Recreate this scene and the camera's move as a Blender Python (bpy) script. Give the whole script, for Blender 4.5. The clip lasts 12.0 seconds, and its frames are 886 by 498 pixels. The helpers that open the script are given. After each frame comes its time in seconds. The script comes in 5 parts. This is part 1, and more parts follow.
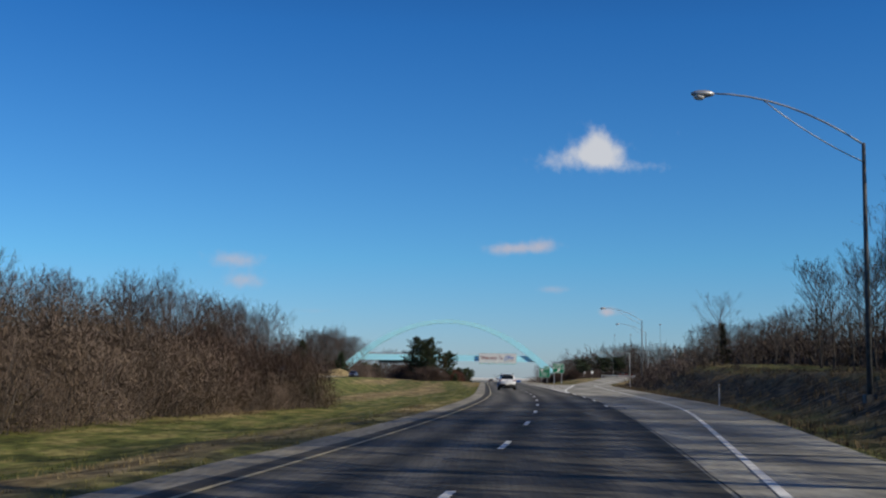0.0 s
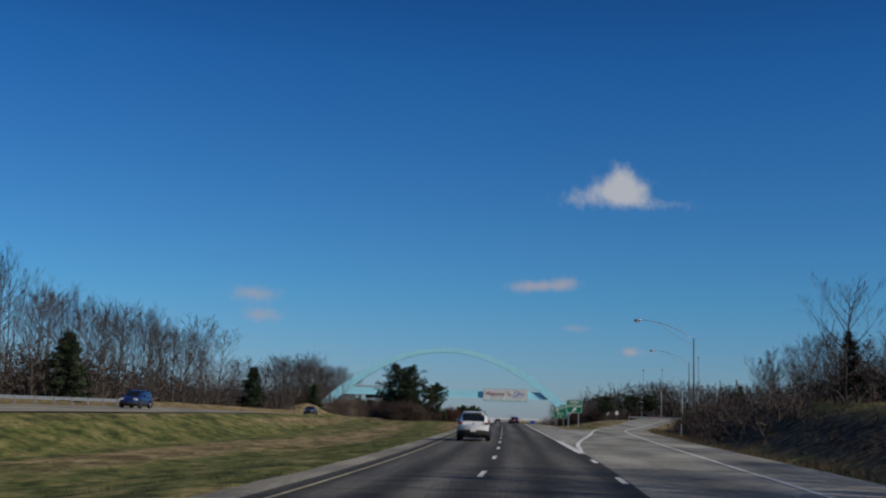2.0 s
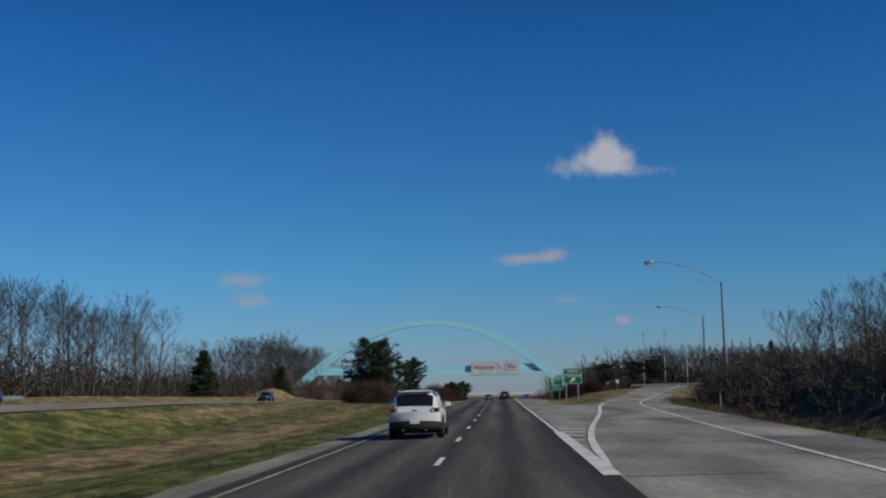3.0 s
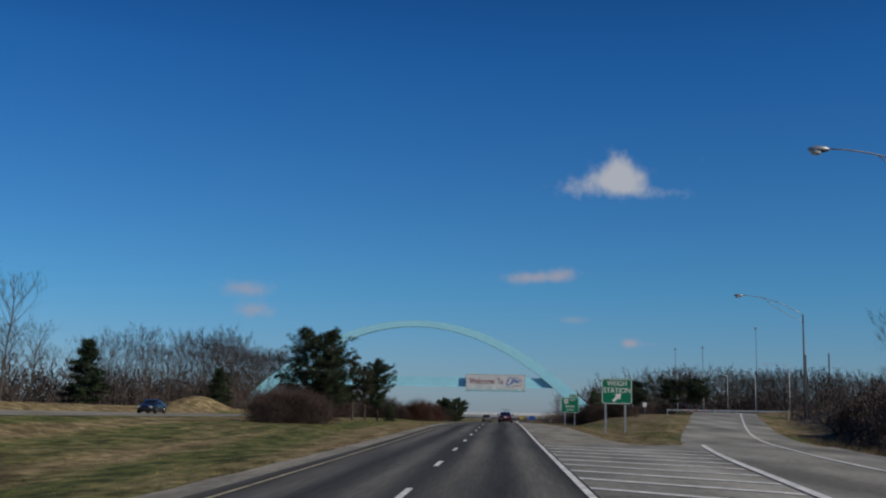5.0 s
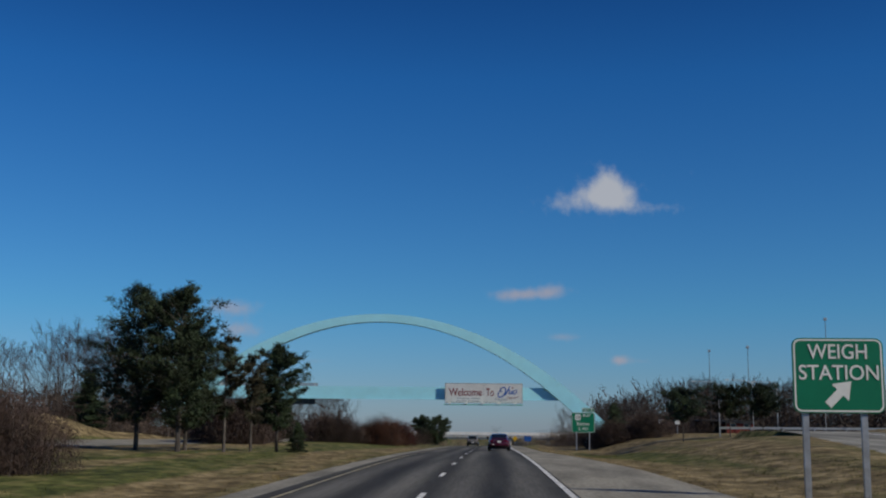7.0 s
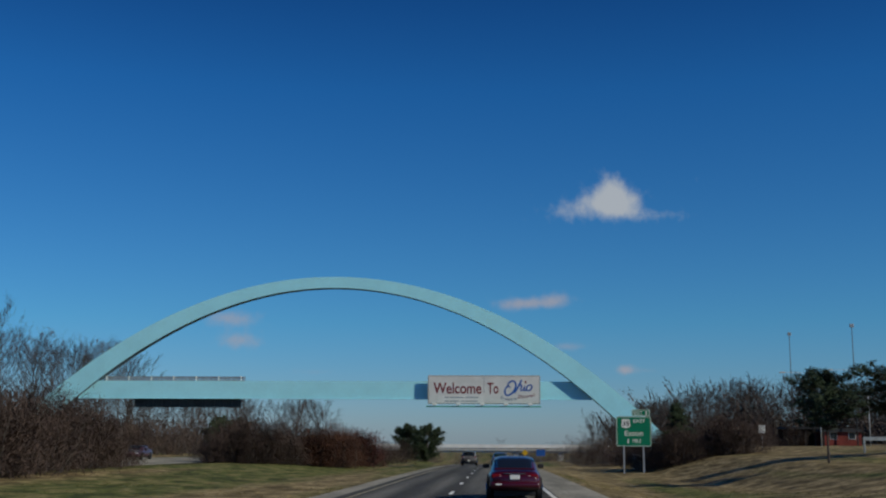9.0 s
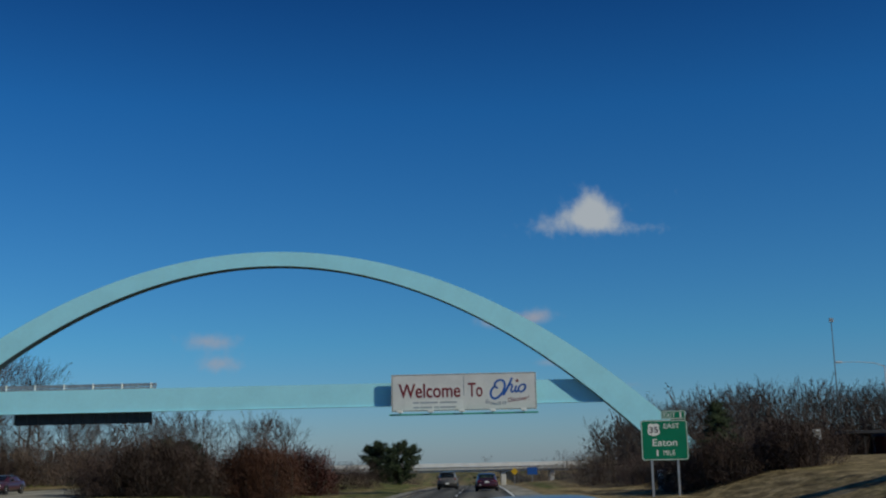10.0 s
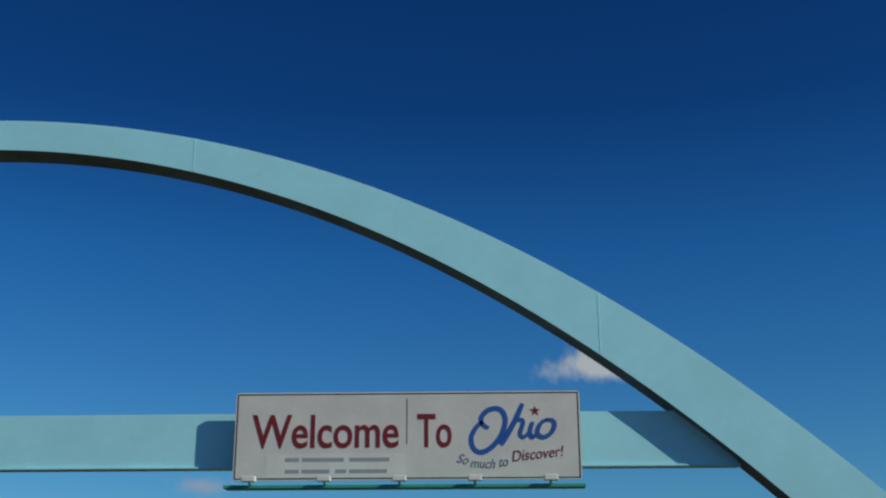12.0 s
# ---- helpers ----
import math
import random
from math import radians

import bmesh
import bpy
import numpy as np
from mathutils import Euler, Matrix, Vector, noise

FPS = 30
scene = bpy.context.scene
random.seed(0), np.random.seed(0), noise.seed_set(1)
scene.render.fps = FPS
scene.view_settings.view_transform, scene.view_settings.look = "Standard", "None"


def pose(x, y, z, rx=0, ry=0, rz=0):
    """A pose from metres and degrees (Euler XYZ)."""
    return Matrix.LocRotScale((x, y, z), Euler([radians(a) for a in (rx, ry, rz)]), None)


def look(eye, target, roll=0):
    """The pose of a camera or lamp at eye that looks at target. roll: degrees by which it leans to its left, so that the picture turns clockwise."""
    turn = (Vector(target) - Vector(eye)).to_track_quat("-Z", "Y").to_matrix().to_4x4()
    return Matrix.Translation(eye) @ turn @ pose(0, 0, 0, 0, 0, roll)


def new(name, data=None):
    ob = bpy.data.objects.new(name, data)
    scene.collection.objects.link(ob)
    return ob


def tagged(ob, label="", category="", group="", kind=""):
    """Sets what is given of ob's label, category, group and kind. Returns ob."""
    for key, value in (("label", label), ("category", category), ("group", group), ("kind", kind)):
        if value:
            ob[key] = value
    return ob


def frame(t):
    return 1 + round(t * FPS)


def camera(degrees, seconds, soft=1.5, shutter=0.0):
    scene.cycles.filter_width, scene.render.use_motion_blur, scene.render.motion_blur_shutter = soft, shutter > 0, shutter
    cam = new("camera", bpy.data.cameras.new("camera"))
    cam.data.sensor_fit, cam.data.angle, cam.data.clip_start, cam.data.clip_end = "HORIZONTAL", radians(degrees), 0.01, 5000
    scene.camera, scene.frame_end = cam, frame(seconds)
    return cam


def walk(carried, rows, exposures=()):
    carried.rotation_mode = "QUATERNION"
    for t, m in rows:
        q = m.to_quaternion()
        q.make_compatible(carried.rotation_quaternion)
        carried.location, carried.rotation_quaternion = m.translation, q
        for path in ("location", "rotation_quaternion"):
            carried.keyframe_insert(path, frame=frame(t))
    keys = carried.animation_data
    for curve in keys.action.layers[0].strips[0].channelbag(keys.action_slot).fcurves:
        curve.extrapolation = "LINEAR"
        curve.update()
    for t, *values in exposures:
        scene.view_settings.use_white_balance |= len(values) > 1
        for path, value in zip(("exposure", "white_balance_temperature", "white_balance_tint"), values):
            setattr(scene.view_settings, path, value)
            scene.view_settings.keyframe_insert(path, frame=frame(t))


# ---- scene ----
cam = camera(42.87, 12.0, soft=2.15)
# seconds, place, and turn of the camera: it rides in a car at about 28 m/s
PATH = [
    (0, -4.35, 0.07, 1.62, 96.33, -0.86, 2.03),
    (0.5, -3.01, 14.13, 1.62, 97.24, -0.81, 0.59),
    (1, -1.78, 28.03, 1.63, 97.91, -1.02, -0.69),
    (1.5, -0.77, 42.07, 1.57, 98.73, -2.42, 2.95),
    (2, 0.16, 55.92, 1.65, 98.24, -1.79, 3.07),
    (2.5, 0.93, 69.92, 1.65, 96.85, 1.35, 1.59),
    (3, 1.44, 83.81, 1.76, 97.11, 1.14, 2.86),
    (5, 1.93, 138.09, 1.71, 97.98, -1.04, 3.00),
    (5.5, 1.90, 152.30, 1.74, 97.05, -0.08, 2.66),
    (6, 1.83, 165.91, 1.73, 97.36, -0.53, 3.44),
    (6.5, 1.74, 179.81, 1.71, 98.49, -0.51, 2.31),
    (8.5, 1.70, 236.58, 1.91, 99.29, -0.70, 3.27),
    (9, 1.70, 250.63, 1.82, 99.52, -0.27, 2.66),
    (9.5, 1.70, 264.75, 1.73, 101.80, 0.69, 2.42),
    (10, 1.72, 278.99, 1.62, 100.48, 1.16, 1.91),
    (10.5, 1.84, 293.28, 1.50, 101.66, 0.36, 2.11),
    (11, 2.10, 307.89, 1.37, 103.43, -0.39, 2.05),
    (11.5, 2.51, 321.70, 1.21, 104.84, -0.03, 2.33),
    (12, 2.94, 335.79, 1.04, 107.92, 0.13, 1.83),
]
EXPOSURE = [(0, -0.04, 6950, 10), (0.5, -0.12, 6950, 10), (1.0, -0.28, 6850, 10), (1.6, -0.44, 6750, 9), (2.4, -0.61, 6620, 10), (6.5, -0.6, 6620, 10), (8.5, -0.6, 6550, 7), (10.0, -0.62, 6650, 3), (12, -0.62, 6700, 4)]
walk(cam, [(t, pose(x, y, z, rx, ry, rz)) for t, x, y, z, rx, ry, rz in PATH], EXPOSURE)

# ---------------------------------------------------------------- light
SUN_EL, SUN_AZ = 31.0, 114.0     # degrees; azimuth clockwise from the way the road runs
world = bpy.data.worlds.new("world")
scene.world = world
world.use_nodes = True
wn, wl = world.node_tree.nodes, world.node_tree.links
wn.clear()
w_out, w_bg, w_sky = wn.new("ShaderNodeOutputWorld"), wn.new("ShaderNodeBackground"), wn.new("ShaderNodeTexSky")
w_sky.sky_type, w_sky.sun_disc = "NISHITA", False
w_sky.sun_elevation, w_sky.sun_rotation = radians(SUN_EL), radians(SUN_AZ)
w_sky.altitude, w_sky.air_density, w_sky.dust_density, w_sky.ozone_density = 300, 1.0, 0.3, 3.0
w_bg.inputs["Strength"].default_value = 0.085
# a very clear, deep blue sky: the haze is thin and the blue deepens with height
w_mix = wn.new("ShaderNodeMix")
w_mix.data_type, w_mix.blend_type = "RGBA", "MULTIPLY"
w_mix.inputs["Factor"].default_value = 1.0
w_geo, w_sep, w_ramp = wn.new("ShaderNodeTexCoord"), wn.new("ShaderNodeSeparateXYZ"), wn.new("ShaderNodeValToRGB")
wl.new(w_geo.outputs["Generated"], w_sep.inputs[0])
wl.new(w_sep.outputs["Z"], w_ramp.inputs["Fac"])
for k, (p, c) in enumerate(((0.0, (0.66, 0.89, 1.44)), (0.10, (0.39, 0.95, 1.45)), (0.30, (0.165, 0.74, 1.40)), (0.42, (0.075, 0.42, 0.98)), (1.0, (0.04, 0.22, 0.60)))):
    e = w_ramp.color_ramp.elements[k] if k < 2 else w_ramp.color_ramp.elements.new(p)
    e.position, e.color = p, (*c, 1)
wl.new(w_sky.outputs[0], w_mix.inputs["A"])
wl.new(w_ramp.outputs["Color"], w_mix.inputs["B"])
wl.new(w_mix.outputs["Result"], w_bg.inputs["Color"])
wl.new(w_bg.outputs[0], w_out.inputs["Surface"])
sun = new("sun", bpy.data.lights.new("sun", "SUN"))
sun.data.energy, sun.data.angle, sun.data.color = 4.5, radians(0.5), (1.0, 0.93, 0.80)
sun_from = Vector((math.sin(radians(SUN_AZ)) * math.cos(radians(SUN_EL)), math.cos(radians(SUN_AZ)) * math.cos(radians(SUN_EL)), math.sin(radians(SUN_EL))))
sun.matrix_world = look((60, -40, 60), Vector((60, -40, 60)) - sun_from)


# ---------------------------------------------------------------- materials
def material(name, col, rough=0.85, metal=0.0, var=0.15, scale=8.0, fine=60.0, bump=0.0, dark=None, spread=0.0, spec=0.3, stretch=(1, 1, 1), rand=0.0):
    """Base colour with two scales of noise, optional second colour for blotches, bump, and variation per object."""
    m = bpy.data.materials.new(name)
    m.use_nodes = True
    n, l = m.node_tree.nodes, m.node_tree.links
    b = n["Principled BSDF"]
    b.inputs["Roughness"].default_value, b.inputs["Metallic"].default_value = rough, metal
    b.inputs["Specular IOR Level"].default_value = spec
    geo, mp = n.new("ShaderNodeNewGeometry"), n.new("ShaderNodeMapping")
    mp.inputs["Scale"].default_value = stretch
    l.new(geo.outputs["Position"], mp.inputs["Vector"])
    big, small = n.new("ShaderNodeTexNoise"), n.new("ShaderNodeTexNoise")
    for t, s, d in ((big, scale, 4), (small, fine, 3)):
        t.inputs["Scale"].default_value, t.inputs["Detail"].default_value = s, d
        l.new(mp.outputs[0], t.inputs["Vector"])
    ramp = n.new("ShaderNodeValToRGB")
    dk = dark or tuple(c * (1 - 2 * var) for c in col)
    lt = tuple(min(1, c * (1 + var)) for c in col)
    ramp.color_ramp.elements[0].color, ramp.color_ramp.elements[1].color = (*dk, 1), (*lt, 1)
    ramp.color_ramp.elements[0].position, ramp.color_ramp.elements[1].position = 0.35 - spread, 0.62 + spread
    l.new(big.outputs["Fac"], ramp.inputs["Fac"])
    mix = n.new("ShaderNodeMix")
    mix.data_type, mix.blend_type = "RGBA", "MULTIPLY"
    mix.inputs["Factor"].default_value = 1.0
    gain = n.new("ShaderNodeMapRange")
    gain.inputs["From Min"].default_value, gain.inputs["From Max"].default_value = 0.3, 0.7
    gain.inputs["To Min"].default_value, gain.inputs["To Max"].default_value = 1 - var, 1 + var
    l.new(small.outputs["Fac"], gain.inputs["Value"])
    l.new(ramp.outputs["Color"], mix.inputs["A"])
    l.new(gain.outputs[0], mix.inputs["B"])
    last = mix.outputs["Result"]
    if rand:
        info, hue = n.new("ShaderNodeObjectInfo"), n.new("ShaderNodeHueSaturation")
        mr = n.new("ShaderNodeMapRange")
        mr.inputs["To Min"].default_value, mr.inputs["To Max"].default_value = 1 - rand, 1 + rand
        l.new(info.outputs["Random"], mr.inputs["Value"])
        l.new(mr.outputs[0], hue.inputs["Value"])
        l.new(last, hue.inputs["Color"])
        last = hue.outputs["Color"]
    l.new(last, b.inputs["Base Color"])
    if bump:
        bp = n.new("ShaderNodeBump")
        bp.inputs["Strength"].default_value, bp.inputs["Distance"].default_value = bump, 0.03
        l.new(small.outputs["Fac"], bp.inputs["Height"])
        l.new(bp.outputs[0], b.inputs["Normal"])
    return m


ASPHALT = material("asphalt", (0.106, 0.101, 0.087), 0.85, spec=0.15, var=0.18, scale=0.5, fine=9, bump=0.2, stretch=(1.6, 0.06, 1), dark=(0.062, 0.059, 0.053))
OLD_ASPHALT = material("weathered_asphalt", (0.314, 0.304, 0.260), 0.9, spec=0.15, var=0.16, scale=0.35, fine=7, bump=0.2, stretch=(1, 0.25, 1), dark=(0.19, 0.183, 0.157))


def worn_lanes(m, period, depth):
    """Paler wheel tracks and darker oil bands along the lanes, broken up along the way."""
    n, l = m.node_tree.nodes, m.node_tree.links
    b = n["Principled BSDF"]
    src = b.inputs["Base Color"].links[0].from_socket
    uv, sep = n.new("ShaderNodeUVMap"), n.new("ShaderNodeSeparateXYZ")
    uv.uv_map = "UVMap"
    l.new(uv.outputs[0], sep.inputs[0])
    mul, cos = n.new("ShaderNodeMath"), n.new("ShaderNodeMath")
    mul.operation, cos.operation = "MULTIPLY", "COSINE"
    mul.inputs[1].default_value = math.tau / period
    l.new(sep.outputs["X"], mul.inputs[0])
    l.new(mul.outputs[0], cos.inputs[0])
    mp, t = n.new("ShaderNodeMapping"), n.new("ShaderNodeTexNoise")
    mp.inputs["Scale"].default_value = (0.9, 0.03, 1)
    t.inputs["Scale"].default_value, t.inputs["Detail"].default_value = 1.0, 3
    l.new(uv.outputs[0], mp.inputs["Vector"])
    l.new(mp.outputs[0], t.inputs["Vector"])
    amt = n.new("ShaderNodeMath")
    amt.operation = "MULTIPLY"
    l.new(cos.outputs[0], amt.inputs[0])
    l.new(t.outputs["Fac"], amt.inputs[1])
    rng_ = n.new("ShaderNodeMapRange")
    rng_.inputs["From Min"].default_value, rng_.inputs["From Max"].default_value = -0.6, 0.6
    rng_.inputs["To Min"].default_value, rng_.inputs["To Max"].default_value = 1 + depth, 1 - depth
    l.new(amt.outputs[0], rng_.inputs["Value"])
    mix = n.new("ShaderNodeMix")
    mix.data_type, mix.blend_type = "RGBA", "MULTIPLY"
    mix.inputs["Factor"].default_value = 1.0
    l.new(src, mix.inputs["A"])
    l.new(rng_.outputs[0], mix.inputs["B"])
    l.new(mix.outputs["Result"], b.inputs["Base Color"])
    return m


worn_lanes(ASPHALT, 1.83, 0.45)
worn_lanes(OLD_ASPHALT, 3.1, 0.18)
SHOULDER = material("shoulder_asphalt", (0.285, 0.265, 0.215), 0.95, spec=0.15, var=0.2, scale=0.6, fine=8, bump=0.2, stretch=(1, 0.2, 1), dark=(0.20, 0.187, 0.152))
WHITE_PAINT = material("white_road_paint", (0.84, 0.83, 0.77), 0.7, var=0.10, scale=2, fine=25, dark=(0.58, 0.575, 0.55))
YELLOW_PAINT = material("yellow_road_paint", (0.50, 0.43, 0.26), 0.7, var=0.10, scale=1.2, fine=20, dark=(0.30, 0.27, 0.19))
ARCH_PAINT = material("pale_turquoise_paint", (0.41, 0.85, 0.96), 0.5, var=0.02, scale=0.5, fine=3)
# dark tone that paints in the shade below the arch rib
SOFFIT_SHADE = material("soffit_shade_tone", (0.11, 0.14, 0.14), 0.8, var=0.12, scale=0.6, fine=5)
DARK_STEEL = material("dark_steel", (0.05, 0.06, 0.07), 0.6, var=0.1, scale=2, fine=20)
GALV = material("galvanised_steel", (0.42, 0.43, 0.44), 0.45, 0.6, var=0.1, scale=3, fine=30)
POLE = material("weathered_pole", (0.10, 0.105, 0.11), 0.6, 0.2, var=0.15, scale=3, fine=30)
SIGN_GREEN = material("green_sign_sheeting", (0.0, 0.17, 0.085), 0.5, var=0.04, scale=1, fine=10)
SIGN_WHITE = material("white_sign_sheeting", (0.78, 0.78, 0.74), 0.55, var=0.03, scale=1, fine=10)
BOARD_PATCH = material("board_patch", (0.72, 0.715, 0.69), 0.6, var=0.03, scale=0.8, fine=8)
BOARD_WHITE = material("board_white", (0.67, 0.665, 0.64), 0.6, var=0.03, scale=0.8, fine=8)
LETTER_RED = material("dark_red_letters", (0.20, 0.02, 0.03), 0.6, var=0.03)
LETTER_BLUE = material("blue_letters", (0.02, 0.11, 0.42), 0.6, var=0.03)
LETTER_FAINT = material("faint_grey_letters", (0.33, 0.36, 0.40), 0.6, var=0.03)
LETTER_SLATE = material("slate_letters", (0.16, 0.20, 0.26), 0.6, var=0.03)
BLACK = material("black", (0.012, 0.012, 0.013), 0.6, var=0.1)
CONCRETE = material("pale_concrete", (0.60, 0.59, 0.56), 0.85, var=0.08, scale=0.6, fine=6)
GRASS = None


# ---------------------------------------------------------------- mesh helpers
def mesh_of(name, verts, faces, mat=None, smooth=False):
    me = bpy.data.meshes.new(name)
    me.from_pydata([tuple(v) for v in verts], [], faces)
    if smooth:
        me.polygons.foreach_set("use_smooth", [True] * len(me.polygons))
    me.update()
    if mat:
        me.materials.append(mat)
    return me


def part(name, bm, mat, parent=None, label="", smooth=False):
    """Links a bmesh or a mesh as one mesh object under a thing or a part."""
    if isinstance(bm, bmesh.types.BMesh):
        me = bpy.data.meshes.new(name)
        bm.to_mesh(me)
        bm.free()
        me.materials.append(mat)
        if smooth:
            me.polygons.foreach_set("use_smooth", [True] * len(me.polygons))
    else:
        me = bm
    ob = new(name, me)
    ob.parent = parent
    return tagged(ob, label)


def box_bm(x0, x1, y0, y1, z0, z1, bevel=0.0, bm=None):
    bm = bm or bmesh.new()
    r = bmesh.ops.create_cube(bm, size=1.0, matrix=Matrix.Translation(((x0 + x1) / 2, (y0 + y1) / 2, (z0 + z1) / 2)) @ Matrix.Diagonal((x1 - x0, y1 - y0, z1 - z0, 1)))
    if bevel:
        es = list({e for v in r["verts"] for e in v.link_edges})
        bmesh.ops.bevel(bm, geom=es, offset=bevel, segments=2, affect="EDGES", profile=0.5)
    return bm


def tube_bm(path, radii, sides=8, bm=None, cap=True):
    """A round bar along a path of points."""
    bm = bm or bmesh.new()
    rings = []
    for i, p in enumerate(path):
        p = Vector(p)
        d = (Vector(path[min(i + 1, len(path) - 1)]) - Vector(path[max(i - 1, 0)])).normalized()
        a = d.cross(Vector((0, 0, 1)) if abs(d.z) < 0.9 else Vector((1, 0, 0))).normalized()
        b = d.cross(a)
        rings.append([bm.verts.new(p + radii[i] * (math.cos(k * math.tau / sides) * a + math.sin(k * math.tau / sides) * b)) for k in range(sides)])
    for r, s in zip(rings, rings[1:]):
        for k in range(sides):
            bm.faces.new((r[k], r[(k + 1) % sides], s[(k + 1) % sides], s[k]))
    if cap:
        bm.faces.new(rings[0][::-1])
        bm.faces.new(rings[-1])
    return bm


def prism_bm(outline, y0, y1, bm=None):
    """An outline in x and z, drawn out from y0 to y1."""
    bm = bm or bmesh.new()
    a = [bm.verts.new((x, y0, z)) for x, z in outline]
    b = [bm.verts.new((x, y1, z)) for x, z in outline]
    bm.faces.new(a)
    bm.faces.new(b[::-1])
    for i in range(len(a)):
        j = (i + 1) % len(a)
        bm.faces.new((a[j], a[i], b[i], b[j]))
    bmesh.ops.recalc_face_normals(bm, faces=bm.faces)
    return bm


def rounded(x0, x1, z0, z1, r, n=5):
    pts = []
    for cx, cz, a0 in ((x1 - r, z1 - r, 0), (x0 + r, z1 - r, 90), (x0 + r, z0 + r, 180), (x1 - r, z0 + r, 270)):
        pts += [(cx + r * math.cos(radians(a0 + 90 * k / n)), cz + r * math.sin(radians(a0 + 90 * k / n))) for k in range(n + 1)]
    return pts


def text_fit(name, body, x0, x1, z0, z1, y, mat, parent, bold=0.01, shear=0.0, tilt=0.0, depth=0.006, label=""):
    """Raised letters that fill the given field and face against the traffic (towards -y)."""
    cu = bpy.data.curves.new(name, "FONT")
    cu.body, cu.size, cu.extrude, cu.offset, cu.shear = body, 1.0, depth, bold, shear
    tmp = bpy.data.objects.new(name, cu)
    scene.collection.objects.link(tmp)
    me = bpy.data.meshes.new_from_object(tmp.evaluated_get(bpy.context.evaluated_depsgraph_get()))
    bpy.data.objects.remove(tmp)
    xs, ys = [v.co.x for v in me.vertices], [v.co.y for v in me.vertices]
    sx, sz = (x1 - x0) / (max(xs) - min(xs)), (z1 - z0) / (max(ys) - min(ys))
    me.transform(pose((x0 + x1) / 2, y, (z0 + z1) / 2, 90, 0, 0) @ pose(0, 0, 0, 0, 0, tilt) @ Matrix.Diagonal((sx, sz, 1, 1)) @ Matrix.Translation((-(min(xs) + max(xs)) / 2, -(min(ys) + max(ys)) / 2, 0)))
    me.materials.clear()
    me.materials.append(mat)
    return part(name, me, mat, parent, label)


def brush_stroke(pts, width, y, bm=None, taper=0.75):
    """A painted stroke with round ends along a smooth line in x and z."""
    bm = bm or bmesh.new()
    P = [Vector((a, 0, b)) for a, b in pts]
    line = []
    for i in range(len(P) - 1):
        p0, p1, p2, p3 = P[max(i - 1, 0)], P[i], P[i + 1], P[min(i + 2, len(P) - 1)]
        for k in range(6):
            t = k / 6
            line.append(0.5 * ((2 * p1) + (p2 - p0) * t + (2 * p0 - 5 * p1 + 4 * p2 - p3) * t * t + (3 * p1 - p0 - 3 * p2 + p3) * t ** 3))
    line.append(P[-1])
    n = len(line)
    left, right = [], []
    for i, p in enumerate(line):
        d = (line[min(i + 1, n - 1)] - line[max(i - 1, 0)]).normalized()
        nrm = Vector((-d.z, 0, d.x))
        w = width / 2 * (1 - (1 - taper) * abs(2 * i / (n - 1) - 1) ** 3)
        left.append(bm.verts.new((p.x + nrm.x * w, y, p.z + nrm.z * w)))
        right.append(bm.verts.new((p.x - nrm.x * w, y, p.z - nrm.z * w)))
    for i in range(n - 1):
        bm.faces.new((left[i], left[i + 1], right[i + 1], right[i]))
    return bm


def thing(name, label, category, group="", at=(0, 0, 0), turn=0.0):
    ob = new(name)
    ob.matrix_basis = pose(*at, 0, 0, turn)
    ob.empty_display_size = 0.2
    return tagged(ob, label, category, group)


def lerp_table(v, table):
    if v <= table[0][0]:
        return table[0][1]
    for (a, p), (b, q) in zip(table, table[1:]):
        if v <= b:
            return p + (q - p) * (v - a) / (b - a)
    return table[-1][1]


def smooth(a, b, v):
    k = min(1.0, max(0.0, (v - a) / (b - a)))
    return k * k * (3 - 2 * k)


# ---------------------------------------------------------------- the lie of the land
CROSS = 0.0147        # the eastbound lanes lean up towards the outer side of the bend


def bend(y):
    """x of the dashed line between the two lanes."""
    y = max(y, -260)
    return 1.86e-4 * max(0, 30 - y) ** 2 - 4.77e-4 * max(0, 110 - y) ** 2 - 2.5e-5 * max(0, 170 - y) ** 2


PROFILE = [(195, 0.0), (215, 0.05), (237, 0.10), (251, 0.08), (265, 0.0), (279, -0.10), (293, -0.24), (308, -0.38), (322, -0.51), (336, -0.66), (376, -1.15), (430, -2.1), (520, -4.2), (640, -7.0)]


def grade(y):
    """Height of the lanes along the way: a slight crest, then falling away towards the far bridge."""
    return sum(lerp_table(y + d, PROFILE) for d in (-6, 0, 6)) / 3


def far_fall(y):
    """How far the land beside the lanes falls towards the far bridge."""
    return 0.0 if y < 390 else max(-9.0, -0.00013 * (y - 390) ** 2)


OUTER = [(0, 3.66), (32, 5.4), (46, 6.5), (57, 7.3), (88, 7.8), (104, 8.5), (120, 9.3), (140, 10.4), (153, 11.4), (170, 12.3), (188, 13.9), (208, 17.0), (237, 22.6), (270, 29.2), (310, 37.2)]
INNER = [(108, 3.7), (120, 4.2), (132, 5.2), (148, 7.0), (160, 8.1), (174, 9.2), (187, 10.4), (212, 14.2), (237, 18.7), (270, 24.2), (310, 31.5)]


def edge_at(y, table):
    """An offset from the table, its corners rounded along the way."""
    return sum(lerp_table(y + d, table) for d in (-12, -6, 0, 6, 12)) / 5


def verge_shoulder(y):
    """Outer edge of the right shoulder beyond the gore: a wide taper, then narrow."""
    return lerp_table(y, [(GORE, 9.4), (197, 8.3), (205, 7.8), (240, 7.7), (262, 6.8), (284, 5.6)])


GORE = 192.0


